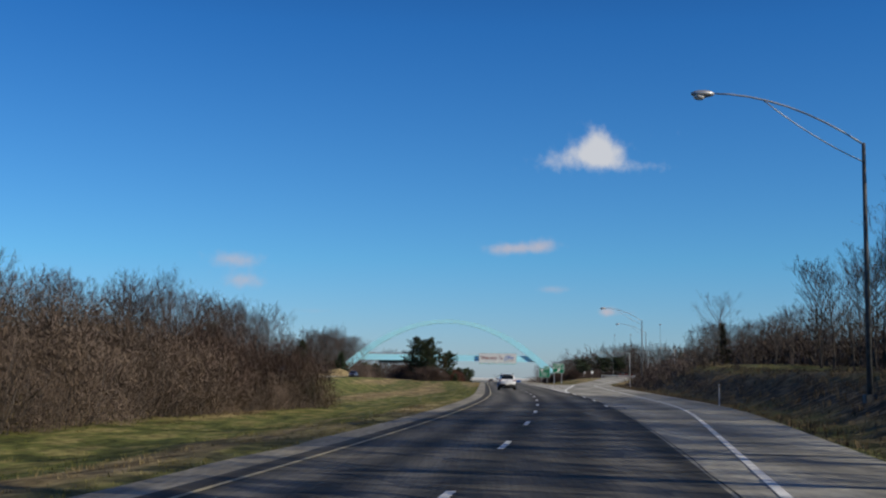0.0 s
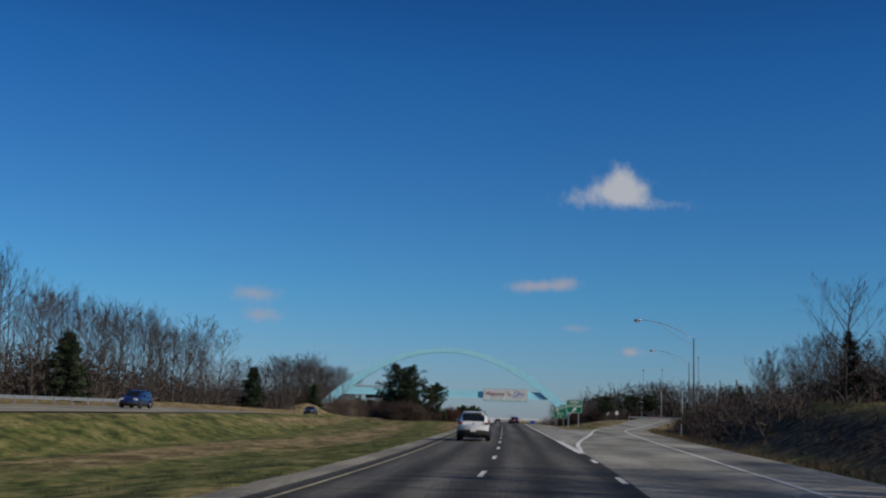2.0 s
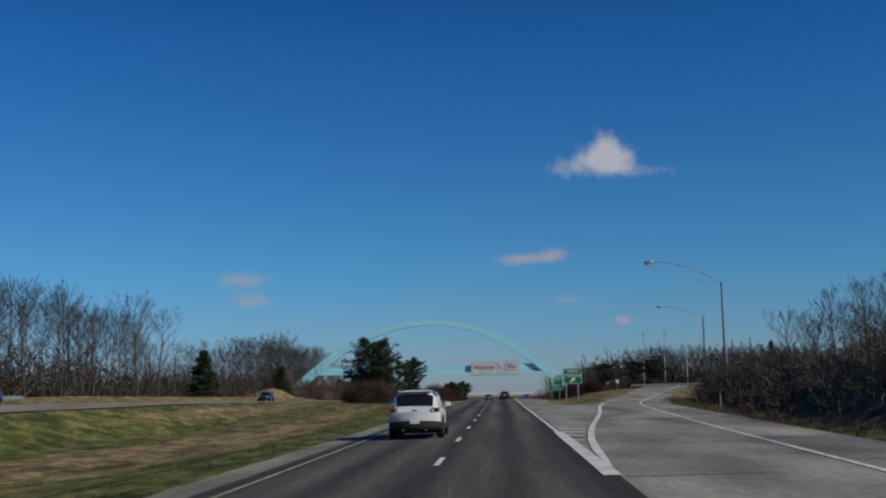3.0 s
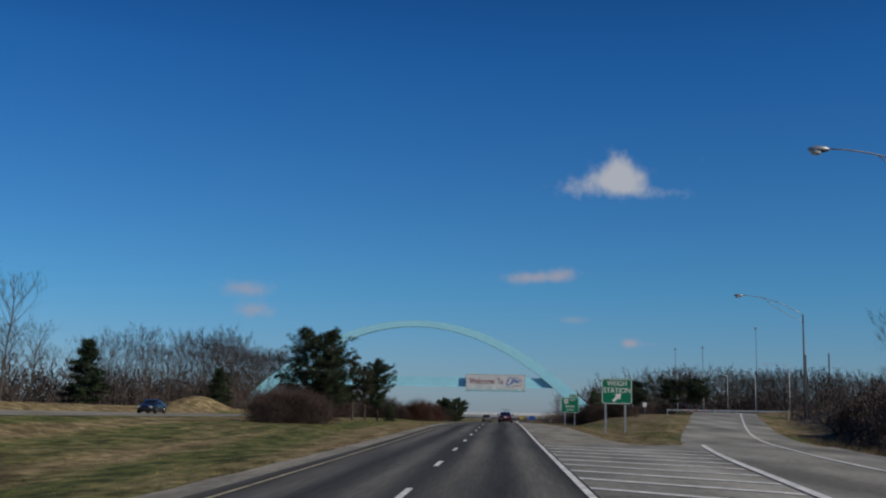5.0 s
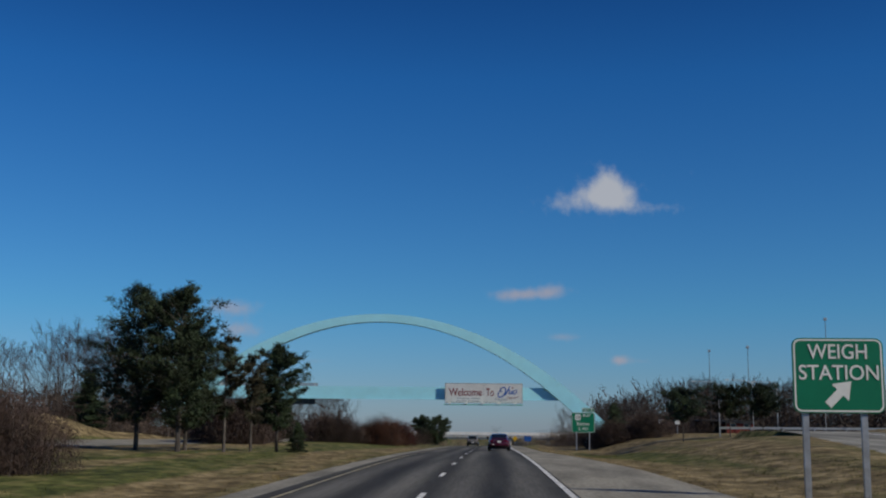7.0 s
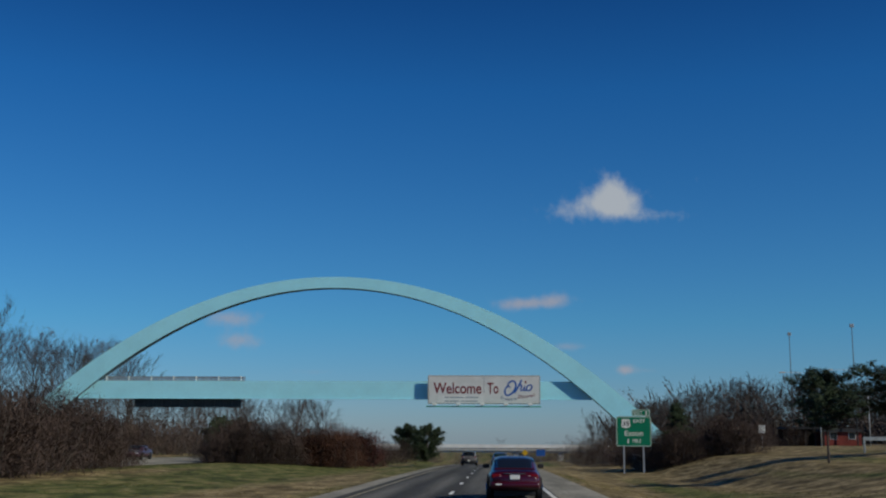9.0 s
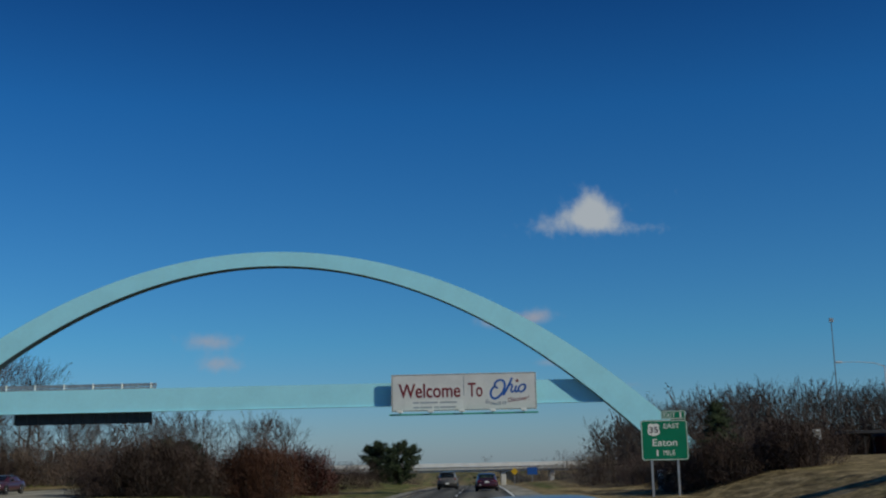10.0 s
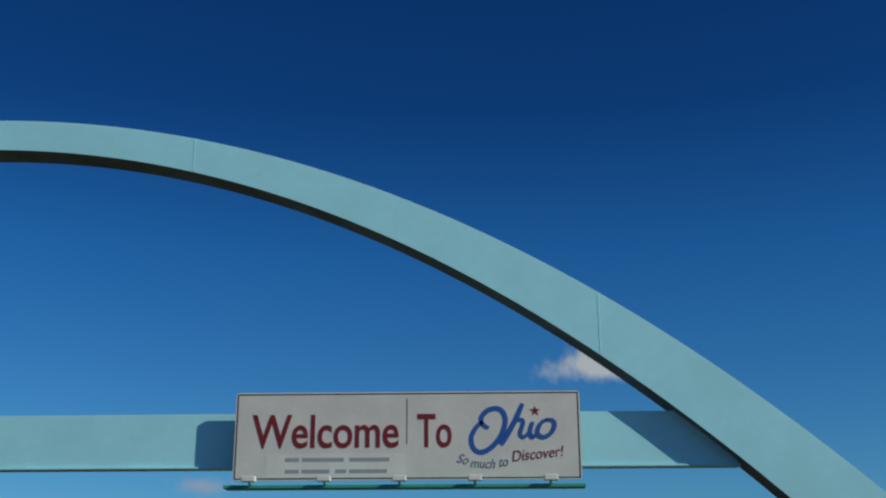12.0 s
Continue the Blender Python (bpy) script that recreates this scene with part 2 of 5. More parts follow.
def paved_right(y):
    return edge_at(y, OUTER) + 2.6


def ramp_rise(y):
    return 1.5 * smooth(195, 320, y)


def far_lanes(y):
    """Height of the westbound lanes."""
    return lerp_table(y, [(0, 1.0), (180, 1.0), (345, -0.4), (420, -1.2), (600, -6.0), (900, -9.0)])


def land(x, y):
    return near_land(x, y) - 0.004 * max(0, y - 640)


def near_land(x, y):
    u = x - bend(y)
    g, fall = grade(y), far_fall(y)
    fade = smooth(430, 620, y)
    if u < -4.9:
        lane = far_lanes(y)
        ditch = lerp_table(y, [(0, -0.75), (150, -0.75), (215, 0.15), (270, 0.0), (340, -0.6)]) + fall
        near = g - fall
        h = lerp_table(-u, [(4.9, -0.13 + g), (6.5, -0.16 + g), (11.5, ditch + 0.6 * near), (19.0, ditch + 0.15 + 0.2 * near), (24.2, lane + 0.02), (25.6, lane - 0.10), (37.3, lane + 0.10), (38.8, lane + 0.24), (42, lane + 0.3 + 0.7 * smooth(170, 200, y) * (1 - smooth(330, 350, y))), (52, lane + 0.9), (75, lane + 2.0), (140, lane + 3.0), (400, lane + 4)])
        # a dry grass mound beyond the westbound lanes
        return h + 1.8 * math.exp(-((x + 43.6) / 3.9) ** 2 - ((y - 306) / 10) ** 2)
    right = paved_right(y)
    if u <= max(5.0, verge_shoulder(y) - 0.3 if y > GORE else 0):
        return CROSS * min(u, 3.8) + g - 0.09
    if y > GORE and u < edge_at(y, INNER) - 0.8:
        # the grass island between lanes and ramp, and the ditch by the exit sign
        du = verge_shoulder(y) - 5.6
        inner = edge_at(y, INNER) - 1.9
        low = -0.10 - 0.18 * smooth(192, 220, y) - 1.32 * smooth(240, 345, y) + fall
        w = inner - 5.6 - du
        a = min(1, max(0, (u - du - 5.6) / max(w, 0.1)))
        dip = lerp_table(u - du, [(5.0, -0.04 + g), (6.2, -0.04 + g), (10.5, min(low, g + 0.5)), (17.0, low + 0.2), (23.0, 0.2 + fall * 0.8), (34.0, 1.0 + fall * 0.6)])
        rim = ramp_rise(y) + CROSS * min(inner, 14) + 0.03
        return dip + (rim - dip) * smooth(0.05, 1.0, a) * (1 - smooth(270, 330, y)) if y < 330 else dip
    if y > 330:
        return lerp_table(u, [(5.0, -0.04 + g), (6.2, -0.1 + g), (10.5, min(-1.6 + fall, g + 0.3)), (17.0, -1.4 + fall), (23.0, 0.2 + fall * 0.8), (34.0, 1.0 + fall * 0.6), (80, 1.5 + fall * 0.4 - 2.5 * fade), (300, 4.0 - 8.0 * fade)])
    base = CROSS * min(u, right, 14) + ramp_rise(y) - 0.06
    if u <= right:
        return base
    over = u - right
    crest = lerp_table(y, [(0, 1.9), (95, 2.1), (130, 3.0), (170, 3.5), (192, 2.7), (212, 2.0), (235, 1.9), (262, 1.9), (292, 0.6), (330, 0.4)])
    run = lerp_table(y, [(0, 6.5), (100, 6.5), (150, 6.8), (190, 5.5), (330, 8.0)])
    toe = lerp_table(y, [(0, 1.2), (120, 1.5), (150, 3.0), (185, 6.0), (205, 4.0), (220, 2.5), (330, 2.5)])
    return base + crest * smooth(toe, toe + run, over) + 0.02 * max(0, over - toe - run) - 0.15 * smooth(0, 1.0, over) * (1 - smooth(toe, toe + 2, over))


def spaced(lo, hi, near_lo, near_hi, step, grow=1.25):
    out, v, d = [], near_lo, step
    while v < near_hi:
        out.append(v)
        v += step
    while v < hi:
        out.append(v)
        d *= grow
        v += d
    out.append(hi)
    v, d, low = near_lo, step, []
    while v > lo:
        d *= grow
        v -= d
        low.append(max(v, lo))
    return low[::-1] + out


def build_ground():
    us = spaced(-2600, 2600, -62, 62, 1.0)
    ys = spaced(-500, 3200, -40, 470, 2.0)
    verts, faces = [], []
    for y in ys:
        for u in us:
            x = u + bend(y)
            z = land(x, y)
            if not (-5.5 < u < 5.6 or -39 < u < -24.5) and abs(u) < 120 and u > 0 and u > paved_right(y) + 0.5 or u < -5.5 and not -39 < u < -24.5:
                z += 0.10 * noise.noise((x * 0.35, y * 0.25, 0)) + 0.05 * noise.noise((x * 1.1, y * 0.9, 3))
            verts.append((x, y, z))
    n = len(us)
    for j in range(len(ys) - 1):
        for i in range(n - 1):
            a = j * n + i
            faces.append((a, a + 1, a + n + 1, a + n))
    me = mesh_of("ground", verts, faces, GRASS, True)
    # where fallen leaves cover the soil: the wooded banks
    litter = []
    for x, y, z in verts:
        u = x - bend(y)
        v = 0.0
        if u > 0 and y < 285:
            v = smooth(0.8, 3.5, u - paved_right(y) + 1.6 * noise.noise((x * 0.3, y * 0.2, 8))) * (1 - 0.9 * smooth(5.0, 7.5, u - paved_right(y)) * (1 - smooth(120, 150, y)) * smooth(30, 50, y)) * (1 - smooth(262, 285, y))
        elif u < -42:
            v = smooth(50, 55, -u + 2 * noise.noise((x * 0.2, y * 0.2, 4))) * (1 - math.exp(-((x + 46) / 8) ** 4 - ((y - 306) / 18) ** 4))
        elif y > 380 and u > 12:
            v = smooth(388, 400, y) * (1 - smooth(500, 540, y))
        litter.append(v)
    at = me.attributes.new("litter", "FLOAT", "POINT")
    at.data.foreach_set("value", litter)
    # where the grass has dried to straw: the mound, and the crown of the island by the ramp
    at = me.attributes.new("dry", "FLOAT", "POINT")
    at.data.foreach_set("value", [0.3 * smooth(37, 40, -x) * (1 - smooth(54, 57, -x)) * smooth(120, 170, y) * (1 - smooth(330, 345, y)) + (0.10 * smooth(180, 192, y) if x > 5 else 0) for x, y, z in verts])
    ob = new("ground", me)
    return tagged(ob, "uneven roadside grass, green and straw coloured", "grass", kind="structure")


def strip(name, lo, hi, y0, y1, mat, lift=0.0, step=3.0, height=None, cols=1, parent=None):
    """A paved or painted band between the offsets lo(y) and hi(y) from the dashed line."""
    verts, faces = [], []
    n = max(1, int(math.ceil((y1 - y0) / step)))
    for j in range(n + 1):
        y = y0 + (y1 - y0) * j / n
        a, b = (lo(y) if callable(lo) else lo), (hi(y) if callable(hi) else hi)
        for i in range(cols + 1):
            u = a + (b - a) * i / cols
            z = height(u, y) if height else CROSS * u + grade(y)
            verts.append((u + bend(y), y, z + lift))
    for j in range(n):
        for i in range(cols):
            k = j * (cols + 1) + i
            faces.append((k, k + 1, k + cols + 2, k + cols + 1))
    me = mesh_of(name, verts, faces, mat)
    uv = me.uv_layers.new(name="UVMap")
    for lp in me.loops:
        v = verts[lp.vertex_index]
        uv.data[lp.index].uv = (v[0] - bend(v[1]), v[1])
    ob = new(name, me)
    ob.parent = parent
    return ob


def grass_material():
    m = bpy.data.materials.new("roadside_grass")
    m.use_nodes = True
    n, l = m.node_tree.nodes, m.node_tree.links
    b = n["Principled BSDF"]
    b.inputs["Roughness"].default_value = 0.95
    b.inputs["Specular IOR Level"].default_value = 0.1
    geo = n.new("ShaderNodeNewGeometry")

    def tex(scale, detail, stretch):
        mp, t = n.new("ShaderNodeMapping"), n.new("ShaderNodeTexNoise")
        mp.inputs["Scale"].default_value = stretch
        t.inputs["Scale"].default_value, t.inputs["Detail"].default_value = scale, detail
        l.new(geo.outputs["Position"], mp.inputs["Vector"])
        l.new(mp.outputs[0], t.inputs["Vector"])
        return t.outputs["Fac"]

    def ramp(fac, stops):
        r = n.new("ShaderNodeValToRGB")
        r.color_ramp.elements[0].position, r.color_ramp.elements[0].color = stops[0][0], (*stops[0][1], 1)
        r.color_ramp.elements[1].position, r.color_ramp.elements[1].color = stops[-1][0], (*stops[-1][1], 1)
        for p, c in stops[1:-1]:
            r.color_ramp.elements.new(p).color = (*c, 1)
        l.new(fac, r.inputs["Fac"])
        return r.outputs["Color"]

    # long mown swathes, tufts, and fine straw
    swathe = tex(0.2, 6, (1.0, 0.06, 1.0))
    tuft = tex(0.9, 6, (1.0, 0.5, 1.0))
    fine = tex(3.2, 7, (1.0, 0.7, 1.0))
    green = ramp(tuft, [(0.36, (0.052, 0.064, 0.019)), (0.5, (0.118, 0.129, 0.038)), (0.64, (0.215, 0.188, 0.074))])
    straw = ramp(tuft, [(0.35, (0.115, 0.085, 0.040)), (0.5, (0.225, 0.172, 0.084)), (0.66, (0.370, 0.285, 0.150))])
    # the first stretch is greener than the rest
    xyz, along, shift = n.new("ShaderNodeSeparateXYZ"), n.new("ShaderNodeMapRange"), n.new("ShaderNodeMath")
    l.new(geo.outputs["Position"], xyz.inputs[0])
    along.inputs["From Min"].default_value, along.inputs["From Max"].default_value = 40, 190
    along.inputs["To Min"].default_value, along.inputs["To Max"].default_value = -0.07, 0.0
    l.new(xyz.outputs["Y"], along.inputs["Value"])
    shift.operation = "ADD"
    l.new(swathe, shift.inputs[0])
    l.new(along.outputs[0], shift.inputs[1])
    dry, more = n.new("ShaderNodeAttribute"), n.new("ShaderNodeMath")
    dry.attribute_name = "dry"
    more.operation = "ADD"
    l.new(shift.outputs[0], more.inputs[0])
    l.new(dry.outputs["Fac"], more.inputs[1])
    mask = ramp(more.outputs[0], [(0.46, (0, 0, 0)), (0.57, (1, 1, 1))])
    mix = n.new("ShaderNodeMix")
    mix.data_type = "RGBA"
    l.new(mask, mix.inputs["Factor"])
    l.new(green, mix.inputs["A"])
    l.new(straw, mix.inputs["B"])
    mul = n.new("ShaderNodeMix")
    mul.data_type, mul.blend_type = "RGBA", "MULTIPLY"
    mul.inputs["Factor"].default_value = 1.0
    l.new(mix.outputs["Result"], mul.inputs["A"])
    l.new(ramp(fine, [(0.32, (0.50, 0.50, 0.50)), (0.68, (1.42, 1.42, 1.42))]), mul.inputs["B"])
    lit, leaf = n.new("ShaderNodeAttribute"), n.new("ShaderNodeMix")
    lit.attribute_name = "litter"
    leaf.data_type = "RGBA"
    l.new(lit.outputs["Fac"], leaf.inputs["Factor"])
    l.new(mul.outputs["Result"], leaf.inputs["A"])
    l.new(ramp(tex(1.6, 7, (1, 1, 1)), [(0.34, (0.024, 0.018, 0.012)), (0.5, (0.082, 0.062, 0.038)), (0.64, (0.235, 0.180, 0.105))]), leaf.inputs["B"])
    l.new(leaf.outputs["Result"], b.inputs["Base Color"])
    bp = n.new("ShaderNodeBump")
    bp.inputs["Strength"].default_value, bp.inputs["Distance"].default_value = 0.8, 0.12
    l.new(tuft, bp.inputs["Height"])
    l.new(bp.outputs[0], b.inputs["Normal"])
    return m


GRASS = grass_material()

# ---------------------------------------------------------------- ground and roads
build_ground()
ROAD_END = 640
road = tagged(strip("road", -4.08, 3.82, -120, ROAD_END, ASPHALT, cols=4), "dark worn asphalt carriageway with two lanes", "road", kind="structure")
tagged(strip("shoulder_left", lambda y: -4.98 + 0.16 * noise.noise((y * 0.21, 4, 0)) + 0.08 * noise.noise((y * 0.9, 7, 0)), -4.08, -120, ROAD_END, SHOULDER, cols=2, step=1.5, height=lambda u, y: CROSS * -4.08 + grade(y) + 0.02 * (u + 4.08)), "pale narrow asphalt shoulder beside the median grass", "road shoulder", kind="structure")
tagged(strip("shoulder_right", 3.82, verge_shoulder, GORE, ROAD_END, SHOULDER, cols=2, height=lambda u, y: CROSS * 3.82 + grade(y) - 0.01 * (u - 3.82)), "pale asphalt shoulder beside the verge", "road shoulder", kind="structure")
# the exit lane and the paved gore, one sheet of older, paler asphalt
tagged(strip("exit_lane", 3.82, lambda y: paved_right(y), -120, GORE, OLD_ASPHALT, cols=8, height=lambda u, y: CROSS * min(u, 14)), "pale weathered asphalt exit lane and gore", "road", kind="structure")
ramp_h = lambda u, y: CROSS * min(u, 14) + ramp_rise(y)
tagged(strip("ramp", lambda y: edge_at(y, INNER) - 0.9, lambda y: edge_at(y, OUTER) + 2.0, GORE, 310, OLD_ASPHALT, cols=3, height=ramp_h), "pale weathered asphalt ramp to the weigh station", "road", kind="structure")
tagged(strip("far_road", -37.5, -25.5, -200, ROAD_END, SHOULDER, cols=3, height=lambda u, y: far_lanes(y) + 0.02 * (-u - 25)), "pale concrete westbound carriageway across the median", "road", kind="structure")


def mark(name, lo, hi, y0, y1, mat, parent, height=None, step=3.0, lift=0.014):
    return strip(name, lo, hi, y0, y1, mat, lift, step, height, 1, parent)


# dashes of 3.05 m, one every 12.19 m
DASH_AT = 87.6
for k in range(-9, 40):
    y = DASH_AT + 12.19 * k
    mark("lane_dash", -0.075, 0.075, y - 1.52, y + 1.52, WHITE_PAINT, road)
for k in range(-2, 2):
    y = 85.6 + 12.19 * k
    mark("lane_dash", 3.58, 3.74, y - 1.52, y + 1.52, WHITE_PAINT, road)
mark("yellow_edge_line", -3.57, -3.46, -120, ROAD_END, YELLOW_PAINT, road)
mark("white_edge_line", 3.58, 3.74, 118, ROAD_END, WHITE_PAINT, road)
mark("gore_line", 3.5, 3.86, 106, 128, WHITE_PAINT, road, lift=0.018)
mark("gore_line", lambda y: edge_at(y, INNER) - 0.12 * smooth(106, 114, y), lambda y: edge_at(y, INNER) + 0.12 * smooth(106, 114, y), 108, GORE, WHITE_PAINT, road, lift=0.022)
mark("exit_edge_line", lambda y: edge_at(y, OUTER) - 0.08, lambda y: edge_at(y, OUTER) + 0.08, -120, GORE, WHITE_PAINT, road, height=lambda u, y: CROSS * min(u, 14))
mark("ramp_edge_line", lambda y: edge_at(y, OUTER) - 0.08, lambda y: edge_at(y, OUTER) + 0.08, GORE, 308, WHITE_PAINT, road, height=ramp_h)


def gore_bars():
    for k in range(0, 22):
        ya = 121.0 + 3.45 * k
        # a slanted stripe from the lane's edge to the ramp's line
        yb = ya
        for _ in range(20):
            yb = ya - 1.15 * (edge_at(yb, INNER) - 3.9)
        ub = edge_at(max(yb, 108), INNER) - 0.2
        if ub < 4.05 or yb < 110 or ya > GORE - 1:
            continue
        vs = []
        for u, y in ((3.8, ya), (ub, yb), (ub, yb + 0.56), (3.8, ya + 0.56)):
            vs.append((u + bend(y), y, CROSS * u + 0.014))
        part("hatch_bar", mesh_of("hatch_bar", vs, [(0, 1, 2, 3)], WHITE_PAINT), WHITE_PAINT, road)


gore_bars()
# dark tar seams along the joint between lanes and exit lane, and over old cracks
TAR = material("black_tar", (0.02, 0.02, 0.021), 0.9, var=0.1, spec=0.1)
mark("tar_seam", lambda y: 3.88 + 0.08 * noise.noise((y * 0.3, 0, 5)), lambda y: 3.905 + 0.09 * noise.noise((y * 0.3, 0, 5)), -10, 60, TAR, road, lift=0.006)
for k in range(16):
    y = -4 + k * 13.7
    w = 4.0 + 2.5 * noise.noise((k * 1.7, 2, 0))
    mark("tar_seam", lambda y_: 3.9, lambda y_: 3.9 + w, y, y + 0.07, TAR, road, lift=0.005)
for k in range(26):
    y = 4 + k * 15.3
    mark("tar_seam", -3.6, 3.8, y, y + 0.05, TAR, road, lift=0.004)

# ---------------------------------------------------------------- the arch
AX, FACE = -16.57, 376.4


def arch_z(x, top):
    d = x - AX
    return 19.78 - 0.01256 * d * d - 3.47e-07 * d ** 4 if top else 18.52 - 0.01465 * d * d - 1.33e-07 * d ** 4


def build_arch():
    th = thing("gateway_arch", "pale turquoise steel arch with a cross beam spanning the highway", "arch", at=(AX, FACE, 0))
    bm = bmesh.new()
    rows = []
    n = 96
    reach = 37.2
    for i in range(n + 1):
        d = -reach + 2 * reach * i / n
        zt, zb = arch_z(AX + d, True), arch_z(AX + d, False)
        rows.append([bm.verts.new(p) for p in ((d, 0, zb), (d, 0, zt), (d, 1.3, zt), (d, 1.3, zb))])
    for a, b in zip(rows, rows[1:]):
        for k in range(4):
            bm.faces.new((a[k], a[(k + 1) % 4], b[(k + 1) % 4], b[k]))
    bm.faces.new(rows[0])
    bm.faces.new(rows[-1][::-1])
    bmesh.ops.recalc_face_normals(bm, faces=bm.faces)
    part("arch_rib", bm, ARCH_PAINT, th, "pale turquoise curved box rib")
    # a thin strip added under the rib; its dark colour stands for shade
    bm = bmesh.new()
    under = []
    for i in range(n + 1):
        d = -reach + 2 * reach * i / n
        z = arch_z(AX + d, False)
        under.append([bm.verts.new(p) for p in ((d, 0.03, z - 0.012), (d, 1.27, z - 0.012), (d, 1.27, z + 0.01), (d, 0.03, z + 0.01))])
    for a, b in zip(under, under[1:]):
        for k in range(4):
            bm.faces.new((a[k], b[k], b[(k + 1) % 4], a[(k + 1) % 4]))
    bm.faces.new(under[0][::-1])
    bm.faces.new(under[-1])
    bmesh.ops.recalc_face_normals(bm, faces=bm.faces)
    part("soffit_shade", bm, SOFFIT_SHADE, th, "underside of the rib with its shade painted in dark")
    # the tie beam, set back a little behind the face of the rib
    part("cross_beam", prism_bm([(-28.9, 6.14), (28.9, 6.14), (27.0, 8.07), (-27.0, 8.07)], 0.58, 1.25), ARCH_PAINT, th, "pale turquoise horizontal box beam")
    part("beam_flange", box_bm(-28.9, 28.9, 0.5, 1.3, 6.08, 6.14), ARCH_PAINT, th)
    for d in (-35.6, 35.6):
        z = land(AX + d, FACE)
        part("footing", box_bm(d - 2.2, d + 2.2, -0.9, 2.2, z - 0.6, z + 1.1, 0.08), CONCRETE, th, "pale concrete footing")
    # welded joints of the rib
    for d in (-24, -8.5, 8.5, 24):
        z0, z1 = arch_z(AX + d, False), arch_z(AX + d, True)
        part("joint_plate", prism_bm([(d - 0.03, z0 + 0.04), (d + 0.03, z0 + 0.04), (d + 0.03, z1 - 0.04), (d - 0.03, z1 - 0.04)], -0.008, 0.0), ARCH_PAINT, th)
    return th


build_arch()


def build_welcome_board():
    x0, x1, z0, z1 = -5.85, 6.58, 5.55, 8.71
    y = FACE - 0.12
    th = thing("welcome_board", "wide white welcome board with red and blue lettering", "sign", at=((x0 + x1) / 2, y, (z0 + z1) / 2))
    w, h = (x1 - x0) / 2, (z1 - z0) / 2
    part("panel", prism_bm(rounded(-w, w, -h, h, 0.12), 0.0, 0.10), BOARD_WHITE, th, "white painted board panel")
    edge = bmesh.new()
    for a, b, c, d in ((-w + 0.05, w - 0.05, h - 0.09, h - 0.05), (-w + 0.05, w - 0.05, -h + 0.05, -h + 0.09), (-w + 0.05, -w + 0.09, -h + 0.09, h - 0.09), (w - 0.09, w - 0.05, -h + 0.09, h - 0.09)):
        box_bm(a, b, -0.006, 0.0, c, d, bm=edge)
    part("border", edge, BLACK, th, "thin dark border")
    part("panel_seam", box_bm(-0.02, 0.02, -0.005, 0.0, -0.3, h - 0.25), LETTER_SLATE, th)
    text_fit("welcome_lettering", "Welcome", -5.58, -0.29, -0.44, 0.77, -0.008, LETTER_RED, th, bold=0.012)
    text_fit("welcome_lettering", "To", 0.38, 1.61, -0.44, 0.77, -0.008, LETTER_RED, th, bold=0.012)
    # the state's name in brush script
    px = lambda pts: [((a / 3 - 1) / 50.2, (91.5 - b / 3) / 50.2) for a, b in pts]
    for k, pts in enumerate((
            [(446, 238), (416, 222), (404, 185), (436, 146), (488, 132), (524, 156), (534, 208), (510, 280), (460, 340), (402, 368), (362, 346), (350, 292), (374, 238), (412, 204)],
            [(630, 106), (592, 190), (544, 276), (510, 330)],
            [(532, 292), (586, 208), (622, 194), (630, 216), (614, 268), (632, 288), (660, 266)],
            [(684, 206), (668, 256), (680, 288), (710, 268)],
            [(762, 192), (726, 216), (708, 262), (734, 288), (772, 274), (800, 234), (794, 200), (758, 194)])):
        part("state_lettering", brush_stroke(px(pts), 0.19 if k < 2 else 0.15, -0.008 - 0.004 * k), LETTER_BLUE, th, "blue brush script stroke")
    text_fit("motto_lettering", "So", 1.82, 2.22, -1.02, -0.68, -0.008, LETTER_SLATE, th, bold=0.0, shear=0.3, tilt=-14)
    text_fit("motto_lettering", "much", 2.28, 3.16, -1.17, -0.84, -0.008, LETTER_SLATE, th, bold=0.0, shear=0.3, tilt=-3)
    text_fit("motto_lettering", "to", 3.30, 3.62, -1.12, -0.84, -0.008, LETTER_SLATE, th, bold=0.0, shear=0.3, tilt=5)
    text_fit("motto_lettering", "Discover!", 3.74, 5.60, -0.86, -0.48, -0.008, LETTER_RED, th, bold=0.0, shear=0.25, tilt=6)
    star = [(r * math.sin(k * math.pi / 5), r * math.cos(k * math.pi / 5)) for k, r in ((k, 0.20 if k % 2 == 0 else 0.08) for k in range(10))]
    part("star", prism_bm([(4.60 + a, 0.85 + b) for a, b in star], -0.008, 0.0), LETTER_RED, th, "small red star")
    # two small lines of writing, as plain bars, on a paler patch
    part("patch", box_bm(-5.05, -0.05, -0.004, 0.0, -1.47, -0.62), BOARD_PATCH, th)
    for zc, cuts in ((-0.85, ((-4.35, -3.85), (-3.75, -2.25), (-2.05, -0.62))), (-1.26, ((-4.35, -3.85), (-3.75, -2.75), (-2.55, -2.15), (-2.05, -0.70)))):
        for a, b in cuts:
            part("text_bar", box_bm(a, b, -0.008, -0.004, zc - 0.07, zc + 0.07), LETTER_FAINT, th)
    # rail below, with five lamps
    part("lamp_rail", box_bm(-w - 0.15, w + 0.05, -0.75, -0.05, -h - 0.34, -h - 0.22, 0.02), RAIL_GREEN, th, "pale green maintenance rail")
    for k in range(5):
        x = -w + 0.78 + k * 2.62
        arm = part("lamp_arm", tube_bm([(x, 0.05, -h - 0.25), (x, -0.75, -h - 0.20), (x, -0.95, -h - 0.1)], [0.035] * 3, 6), RAIL_GREEN, th)
